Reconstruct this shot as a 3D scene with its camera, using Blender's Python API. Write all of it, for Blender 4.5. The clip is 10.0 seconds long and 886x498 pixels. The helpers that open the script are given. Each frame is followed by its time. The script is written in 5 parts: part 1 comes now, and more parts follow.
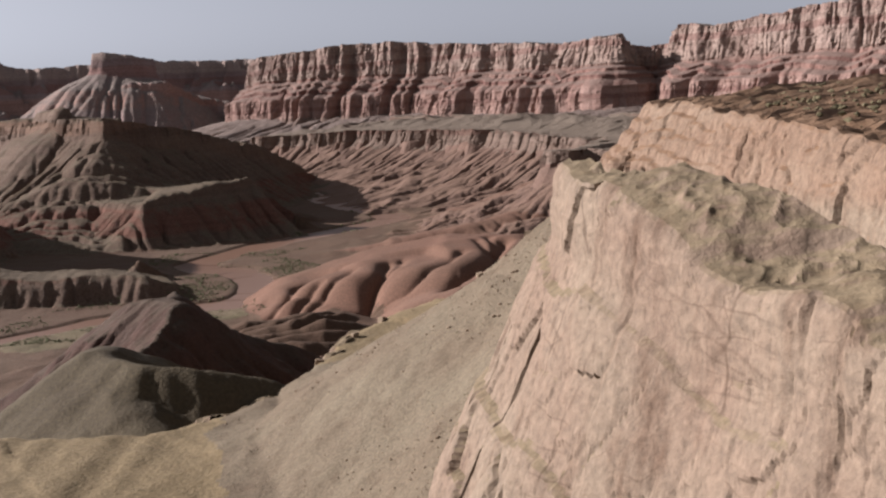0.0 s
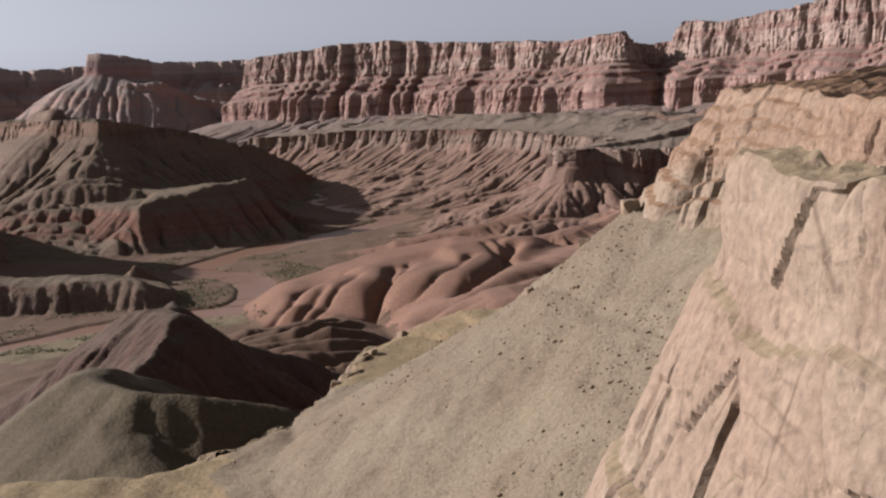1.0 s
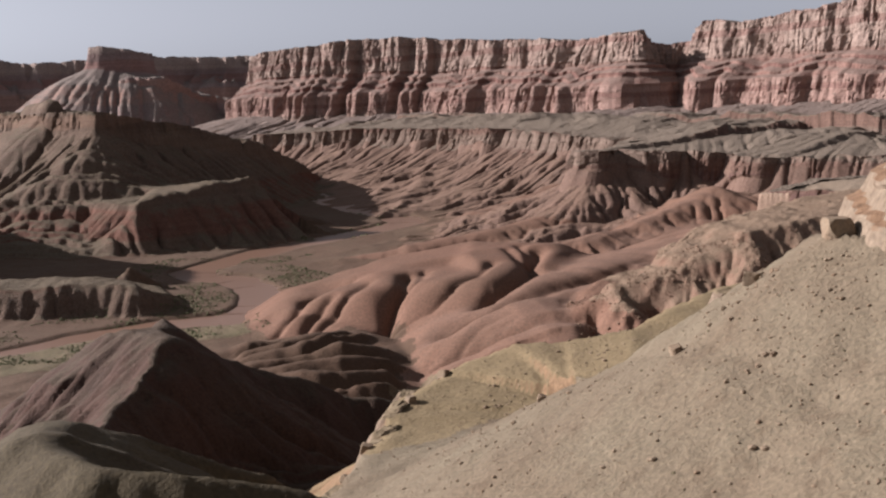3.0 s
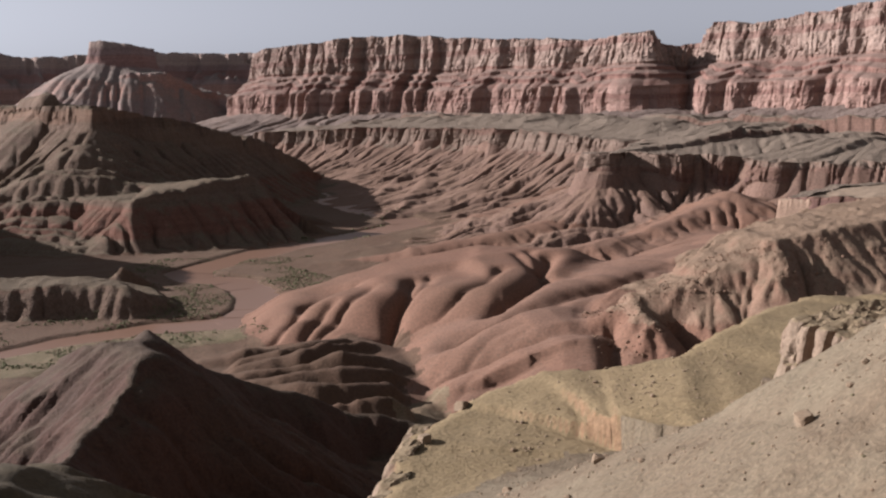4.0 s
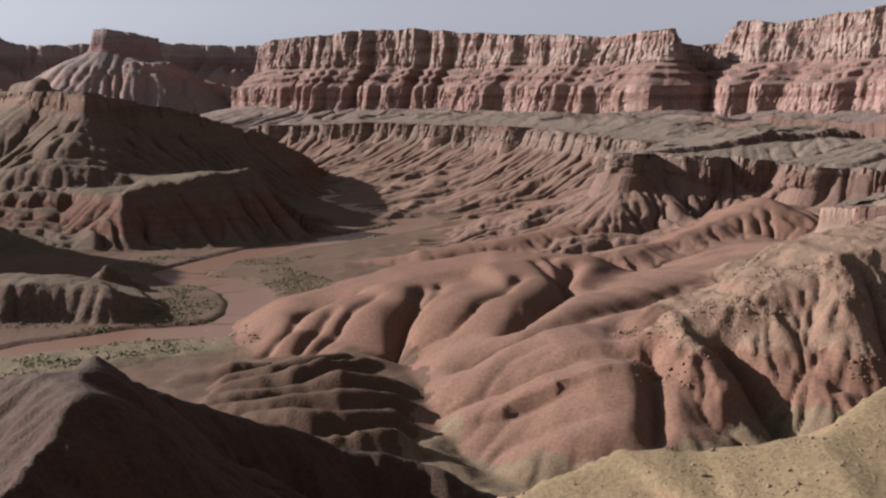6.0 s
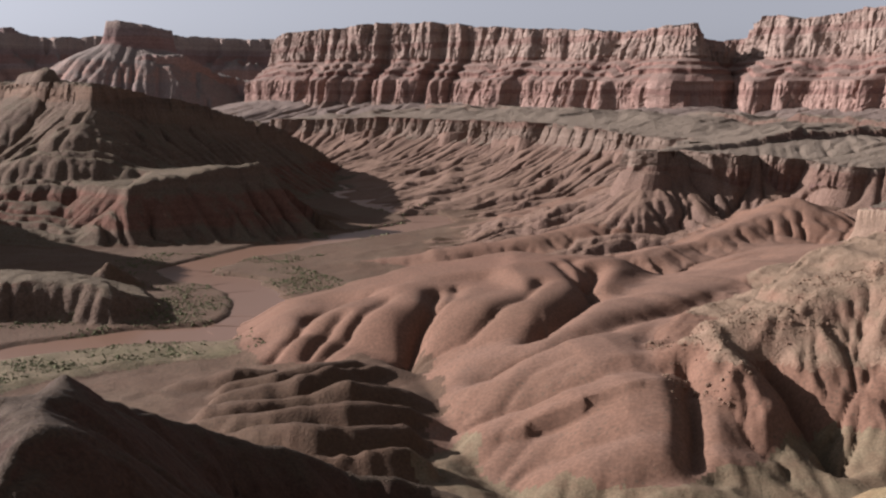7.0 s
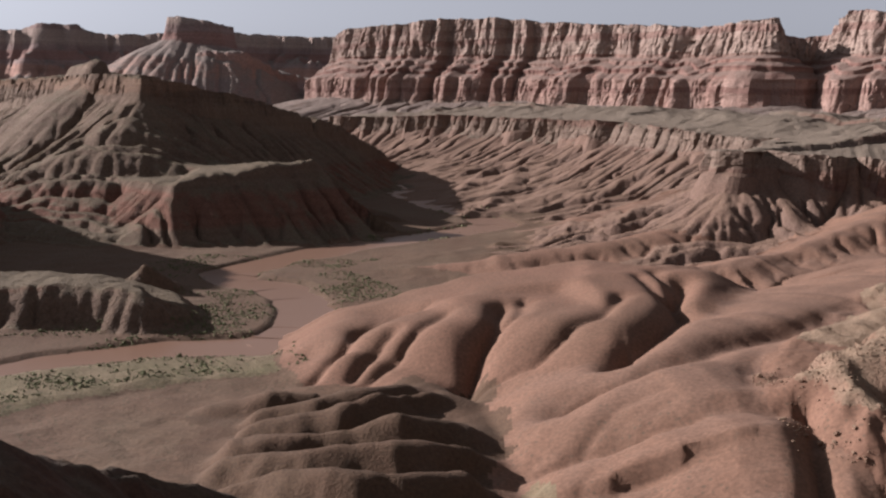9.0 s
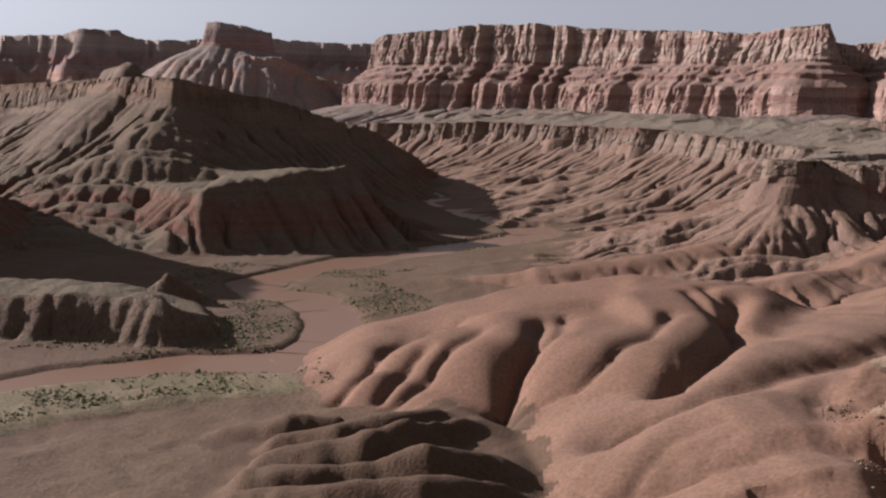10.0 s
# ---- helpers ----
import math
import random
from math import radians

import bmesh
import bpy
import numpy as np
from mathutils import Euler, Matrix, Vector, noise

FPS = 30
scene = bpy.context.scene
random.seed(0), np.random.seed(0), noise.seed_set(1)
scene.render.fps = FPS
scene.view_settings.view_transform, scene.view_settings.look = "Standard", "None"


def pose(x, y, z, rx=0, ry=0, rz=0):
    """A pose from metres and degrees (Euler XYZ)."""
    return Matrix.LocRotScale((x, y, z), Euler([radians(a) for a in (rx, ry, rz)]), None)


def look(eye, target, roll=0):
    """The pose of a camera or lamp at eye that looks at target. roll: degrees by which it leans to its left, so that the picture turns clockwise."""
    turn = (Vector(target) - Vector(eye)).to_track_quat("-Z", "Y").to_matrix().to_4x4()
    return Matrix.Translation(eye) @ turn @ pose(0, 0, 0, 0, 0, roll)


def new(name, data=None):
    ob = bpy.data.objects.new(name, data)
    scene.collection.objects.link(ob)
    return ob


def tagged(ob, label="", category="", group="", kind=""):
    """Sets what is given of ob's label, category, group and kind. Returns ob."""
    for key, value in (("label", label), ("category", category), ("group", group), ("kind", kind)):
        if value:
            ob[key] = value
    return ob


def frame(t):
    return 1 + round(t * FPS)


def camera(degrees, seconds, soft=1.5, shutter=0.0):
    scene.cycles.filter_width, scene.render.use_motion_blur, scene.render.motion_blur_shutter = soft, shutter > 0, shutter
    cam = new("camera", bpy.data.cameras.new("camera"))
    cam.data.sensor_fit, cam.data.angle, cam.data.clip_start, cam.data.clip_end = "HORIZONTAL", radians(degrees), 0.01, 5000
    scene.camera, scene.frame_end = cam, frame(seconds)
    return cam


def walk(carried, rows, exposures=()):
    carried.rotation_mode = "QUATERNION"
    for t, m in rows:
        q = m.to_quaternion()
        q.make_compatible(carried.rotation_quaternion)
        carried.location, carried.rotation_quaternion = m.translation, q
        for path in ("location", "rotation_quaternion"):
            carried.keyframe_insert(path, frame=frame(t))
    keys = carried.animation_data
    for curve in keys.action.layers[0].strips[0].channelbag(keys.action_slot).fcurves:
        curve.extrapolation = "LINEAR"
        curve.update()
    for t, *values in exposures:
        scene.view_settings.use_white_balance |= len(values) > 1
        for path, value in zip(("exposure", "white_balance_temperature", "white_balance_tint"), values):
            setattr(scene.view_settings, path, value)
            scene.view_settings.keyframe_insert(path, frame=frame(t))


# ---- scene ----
cam = camera(45.37, 10.0, soft=2.3)
ROWS = [  # seconds, x, y, z, then yaw, pitch and roll in degrees
    (0, 0.00, 0.00, 166.00, -0.006, -7.844, -2.700),
    (0.5, -4.51, 16.49, 165.04, -0.180, -7.830, -2.847),
    (1, -8.69, 32.99, 163.93, -0.172, -7.814, -2.960),
    (1.5, -12.43, 49.28, 162.81, -0.145, -7.800, -3.062),
    (2, -15.87, 66.12, 161.87, -0.126, -7.805, -2.919),
    (2.5, -18.82, 82.53, 160.99, -0.101, -7.794, -2.551),
    (4, -25.57, 135.98, 157.67, -0.048, -7.737, -1.327),
    (4.5, -26.77, 154.06, 156.41, -0.003, -7.735, -1.015),
    (5, -28.56, 171.97, 154.71, -0.018, -7.722, -0.579),
    (6.5, -31.88, 227.17, 150.43, 0.440, -7.846, 0.208),
    (7, -33.14, 246.24, 149.21, 0.939, -7.975, 0.413),
    (7.5, -34.34, 264.72, 147.56, 1.723, -8.072, 0.551),
    (8, -35.62, 283.05, 145.73, 2.489, -8.089, 0.687),
    (8.5, -36.85, 301.39, 143.97, 3.228, -8.055, 0.720),
    (9, -37.83, 319.73, 142.43, 4.212, -7.942, 0.843),
    (9.5, -38.88, 338.16, 140.97, 5.476, -7.711, 1.024),
    (10, -39.74, 356.81, 139.41, 6.261, -7.536, 1.203),
]


def aimed(x, y, z, yaw, pitch, roll):
    a, b = radians(yaw), radians(pitch)
    eye = Vector((x, y, z))
    return look(eye, eye + Vector((-math.sin(a) * math.cos(b), math.cos(a) * math.cos(b), math.sin(b))), roll)


walk(cam, [(r[0], aimed(*r[1:])) for r in ROWS], [(0, 1.06, 5900, 16), (5, 1.14, 5900, 16), (10, 1.10, 5900, 16)])

# ---- light ----
SUN_AZ, SUN_EL = radians(-77), radians(23)  # azimuth from +y towards +x
world = bpy.data.worlds.new("world")
scene.world = world
world.use_nodes = True
wn = world.node_tree
sky = wn.nodes.new("ShaderNodeTexSky")
sky.sky_type, sky.sun_disc = "NISHITA", False
sky.sun_elevation, sky.sun_rotation = SUN_EL, SUN_AZ
sky.air_density, sky.dust_density, sky.ozone_density = 0.6, 1.2, 1.0
wn.nodes["Background"].inputs["Strength"].default_value = 0.050
haze = wn.nodes.new("ShaderNodeHueSaturation")  # a dusty sky
haze.inputs["Saturation"].default_value = 0.05
haze.inputs["Value"].default_value = 0.9
wn.links.new(sky.outputs[0], haze.inputs["Color"])
wn.links.new(haze.outputs[0], wn.nodes["Background"].inputs[0])

sun = new("sun", bpy.data.lights.new("sun", "SUN"))
sun.data.energy, sun.data.angle, sun.data.color = 5.0, radians(0.6), (1.0, 0.92, 0.82)
to_sun = Vector((math.sin(SUN_AZ) * math.cos(SUN_EL), math.cos(SUN_AZ) * math.cos(SUN_EL), math.sin(SUN_EL)))
sun.matrix_world = look((0, 0, 600), Vector((0, 0, 600)) - to_sun)


# ---- noise on arrays ----
def hashed(ix, iy, iz, seed):
    a, b = np.uint32(374761393), np.uint32(668265263)
    h = ix.astype(np.int32).astype(np.uint32) * a + iy.astype(np.int32).astype(np.uint32) * b
    h = h + np.uint32((seed * 1274126177 + 2654435769) & 0xFFFFFFFF)
    if iz is not None:
        h = h + iz.astype(np.int32).astype(np.uint32) * np.uint32(2147483647)
    h = (h ^ (h >> np.uint32(13))) * np.uint32(1274126177)
    h = (h ^ (h >> np.uint32(16))) * b
    return ((h ^ (h >> np.uint32(15))) & np.uint32(0xFFFFFF)).astype(np.float64) / 0x7FFFFF - 1.0


def eased(f):
    return f * f * f * (f * (f * 6 - 15) + 10)


def noise1(x, seed=0):
    i = np.floor(x)
    f = eased(x - i)
    o = np.zeros_like(i)
    return hashed(i, o, None, seed) * (1 - f) + hashed(i + 1, o, None, seed) * f


def noise2(x, y, seed=0):
    x, y = x * 0.866 - y * 0.5, x * 0.5 + y * 0.866
    i, j = np.floor(x), np.floor(y)
    f, g = eased(x - i), eased(y - j)
    a = hashed(i, j, None, seed) * (1 - f) + hashed(i + 1, j, None, seed) * f
    b = hashed(i, j + 1, None, seed) * (1 - f) + hashed(i + 1, j + 1, None, seed) * f
    return a * (1 - g) + b * g


def noise3(x, y, z, seed=0):
    k = np.floor(z)
    h = eased(z - k)
    i, j = np.floor(x), np.floor(y)
    f, g = eased(x - i), eased(y - j)
    out = 0
    for dz, wz in ((0, 1 - h), (1, h)):
        a = hashed(i, j, k + dz, seed) * (1 - f) + hashed(i + 1, j, k + dz, seed) * f
        b = hashed(i, j + 1, k + dz, seed) * (1 - f) + hashed(i + 1, j + 1, k + dz, seed) * f
        out = out + (a * (1 - g) + b * g) * wz
    return out


def fbm(x, y, size, octaves=4, seed=0, gain=0.5):
    out, amp, total = 0, 1.0, 0.0
    for n in range(octaves):
        out = out + amp * noise2(x / size + 17.3 * n, y / size - 9.1 * n, seed + n)
        total += amp
        size, amp = size / 2.03, amp * gain
    return out / total


def ridged(x, y, size, octaves=3, seed=0, gain=0.5):
    out, amp, total = 0, 1.0, 0.0
    for n in range(octaves):
        out = out + amp * (1 - 2 * np.abs(noise2(x / size + 5.7 * n, y / size + 3.3 * n, seed + n)))
        total += amp
        size, amp = size / 2.1, amp * gain
    return out / total


# ---- landforms: heights over the plan ----
def nearest(x, y, pts, closed):
    """Distance to a line on the plan (negative inside a closed one), the line's height there and the way along it."""
    p = np.array(pts, float)
    q = np.roll(p, -1, 0) if closed else p[1:]
    p = p if closed else p[:-1]
    best = np.full(x.shape, 1e18)
    hgt, along = np.zeros_like(x), np.zeros_like(x)
    inside = np.zeros(x.shape, bool)
    run = 0.0
    for (ax, ay, az), (bx, by, bz) in zip(p, q):
        dx, dy = bx - ax, by - ay
        n = math.hypot(dx, dy)
        raw = ((x - ax) * dx + (y - ay) * dy) / (n * n)
        t = np.clip(raw, 0, 1)
        d = (x - ax - t * dx) ** 2 + (y - ay - t * dy) ** 2
        m = d < best - 1e-4
        best = np.where(m, d, best)
        hgt = np.where(m, az + t * (bz - az), hgt)
        along = np.where(m, run + raw * n, along)
        run += n
        if closed and by != ay:
            cross = (ay > y) != (by > y)
            inside ^= cross & (x < (bx - ax) * (y - ay) / (by - ay) + ax)
    d = np.sqrt(best)
    return np.where(inside, -d, d), hgt, along


def profile(d, table):
    xs, zs = zip(*table)
    out = np.interp(d, xs, zs)
    last = (zs[-1] - zs[-2]) / (xs[-1] - xs[-2])
    return out + np.maximum(d - xs[-1], 0) * last


def landform(x, y, pts, table, closed=True, warp=(60, 10), gully=None, rough=(10, 1.0), inner=0.0, seed=0, scallop=None):
    """Height of a hill or table whose rim or crest runs along pts and which falls away by the table (distance, drop)."""
    p = np.array(pts, float)
    last = (table[-1][1] - table[-2][1]) / (table[-1][0] - table[-2][0])
    reach = 40 + table[-1][0] + max(0.0, p[:, 2].max() - table[-1][1]) / last
    far = (x < p[:, 0].min() - reach) | (x > p[:, 0].max() + reach) | (y < p[:, 1].min() - reach) | (y > p[:, 1].max() + reach)
    if far.any():
        out = np.full(x.shape, -200.0)
        if not far.all():
            near = ~far
            out[near] = landform(x[near], y[near], pts, table, closed, warp, gully, rough, inner, seed, scallop)
        return out
    d, top, along = nearest(x, y, pts, closed)
    top = top + rough[1] * (1.3 * noise1(along / 34, seed + 41) + 0.9 * noise1(along / 13, seed + 42) + 0.6 * noise1(along / 5, seed + 43))
    w = warp[1] * fbm(x, y, warp[0], 4, seed, 0.55)
    if scallop:  # alcoves and buttresses
        size, amp = scallop
        for k, share in ((1.0, 1.0), (0.42, 0.5), (0.17, 0.22)):
            n = noise2(x / size / k + 3, y / size / k, seed + 60)
            w = w + amp * share * (np.abs(n) * 2.0 - 0.55)
    d2 = d + w
    if gully:
        size, amp, start, full = gully
        a = along + 0.35 * size * noise2(x / size / 1.3, y / size / 1.3, seed + 31)
        n = np.exp(-np.abs(noise1(a / size, seed + 7)) / 0.16) + 0.5 * np.exp(-np.abs(noise1(a / size * 2.7 + 9, seed + 8)) / 0.2) * np.clip((d2 - full * 0.6) / full, 0, 1)
        fade = np.clip((d2 - start) / (full - start), 0, 1)
        cut = n * amp * fade
    else:
        cut = 0
    z = top - profile(np.maximum(d2, 0), table) + np.minimum(-np.minimum(d2, 0) * inner, 40)
    return z - cut + 0.5 * rough[1] * fbm(x, y, rough[0] * 2, 2, seed + 3)


def joined(a, b, k):
    """The higher of two heights, with a fillet of k metres."""
    h = np.clip(0.5 + 0.5 * (b - a) / k, 0, 1)
    return a + (b - a) * h + k * h * (1 - h)


RIVER = [(-420, 700), (-345, 790), (-288, 859), (-234, 898), (-192, 908), (-172, 928), (-170, 960), (-176, 1000), (-190, 1048),
         (-214, 1078), (-245, 1097), (-268, 1128), (-244, 1178), (-201, 1261), (-150, 1320), (-91, 1393), (-60, 1440),
         (-83, 1500), (-135, 1590), (-205, 1750), (-262, 1900), (-262, 2200), (-280, 2400), (-320, 2700), (-420, 3200)]


def valley(y):
    return np.interp(y, [900, 1300, 1600, 2000, 3000], [0, 10, 17, 26, 40])


def river_line():
    return [(a, b, 0) for a, b in RIVER]


def floor_height(x, y):
    d, _, _ = nearest(x, y, river_line(), False)
    wide = np.interp(y, [850, 880, 910, 960, 1000, 1050, 1120, 1250, 1900], [10, 15, 19, 13, 15, 18, 15, 18, 22]) + 3 * noise2(x / 40, y / 40, 3)
    e = d - wide
    bank = np.clip(e / 10, 0, 1)
    rise = np.maximum(e - 25, 0)
    z = valley(y) - 2.5 + bank * 4.0 + 0.02 * rise
    return z + np.clip(rise / 60, 0, 1) * (3.0 * fbm(x, y, 90, 4, 11) + 1.2 * ridged(x, y, 40, 3, 12))


CLIFF_FOOT = [(58, -60, 122), (40, 0, 122), (20, 50, 122), (4, 90, 122), (6, 112, 121), (40, 125, 134), (42, 173, 141), (35, 210, 144), (26, 229, 143), (29, 245, 139), (60, 262, 132), (110, 300, 122), (220, 330, 118), (420, 330, 118)]


def talus_height(x, y):
    d, _, along = nearest(x, y, CLIFF_FOOT, False)
    top, total = 0, 0
    p = np.array(CLIFF_FOOT, float)
    for a, b in zip(p[:-1], p[1:]):
        for t in (0.0, 0.33, 0.67):
            q = a + (b - a) * t
            w = 1 / ((x - q[0]) ** 2 + (y - q[1]) ** 2 + 60) ** 1.5
            top, total = top + w * q[2], total + w
    top = top / total
    behind = np.clip((x - np.interp(y, p[:, 1], p[:, 0])) / 8, 0, 1) * np.clip((250 - y) / 20, 0, 1)
    d = d * (1 - behind)
    w = 6 * fbm(x, y, 60, 3, 21)
    z = top - profile(np.maximum(d + w * np.clip(d / 30, 0, 1), 0), [(0, 0), (12, 9), (35, 23), (70, 41), (100, 49), (140, 58), (200, 110)])
    out, _, _ = nearest(x, y, BENCH, True)  # the slope ends where the bench breaks off
    z = z - profile(np.maximum(out + 3 * fbm(x, y, 20, 3, 25), 0), [(0, 0), (3, 6), (9, 14), (60, 46), (140, 88)])
    wash = np.exp(-np.abs(noise2(x / 40 + y / 90, y / 120, 27)) / 0.12)
    return z - wash * 1.6 * np.clip(d / 40, 0, 1) + 0.7 * fbm(x, y, 12, 3, 23) + 0.30 * ridged(x, y, 3.5, 3, 24)


# rims of the cliffs, each from its right end to its left: x, y, height
WALL_RIM = [(1500, 1150, 350), (1000, 1420, 330), (800, 1600, 314), (660, 1800, 303), (590, 1920, 293), (519, 2036, 284), (484, 2070, 302), (470, 2120, 285), (520, 2300, 268), (440, 2340, 268), (384, 2220, 272), (370, 2120, 281), (360, 2080, 284), (338, 2120, 280), (290, 2203, 278),
            (242, 2259, 280), (129, 2388, 291), (50, 2479, 300), (12, 2535, 305), (-79, 2601, 316), (-167, 2655, 319), (-218, 2686, 319), (-330, 2755, 311), (-445, 2815, 308), (-490, 2950, 306), (-560, 3300, 310)]
TONTO_RIM = [(900, 1100, 110), (420, 1130, 94), (330, 1180, 94), (290, 1270, 97), (205, 1290, 101), (153, 1278, 103), (150, 1300, 103), (190, 1360, 105), (225, 1450, 107), (185, 1565, 110), (123, 1690, 116), (70, 1800, 120), (5, 1950, 118), (-60, 2060, 118), (-164, 2200, 119), (-260, 2290, 112), (-348, 2350, 111), (-420, 2420, 110)]
RIDGE_RIM = [(-372, 1690, 139), (-440, 1580, 157), (-461, 1490, 167), (-500, 1505, 168), (-570, 1570, 168), (-720, 1720, 158), (-900, 1900, 147), (-1200, 2100, 132)]
MESA_RIM = [(700, 960, 92), (420, 960, 82), (330, 985, 77), (300, 1000, 76), (263, 1035, 74), (290, 1060, 75), (330, 1090, 78), (420, 1110, 80)]

BENCH = [(-300, -300, 92), (-150, 60, 92), (-128, 190, 95), (-104, 236, 95), (-70, 236, 94), (-44, 262, 93), (-38, 300, 92), (-35, 336, 92), (-23, 362, 93),
         (-4, 371, 97), (10, 371, 98), (27, 368, 101), (45, 385, 104), (70, 420, 104), (130, 440, 104), (420, 430, 108), (420, -300, 110)]

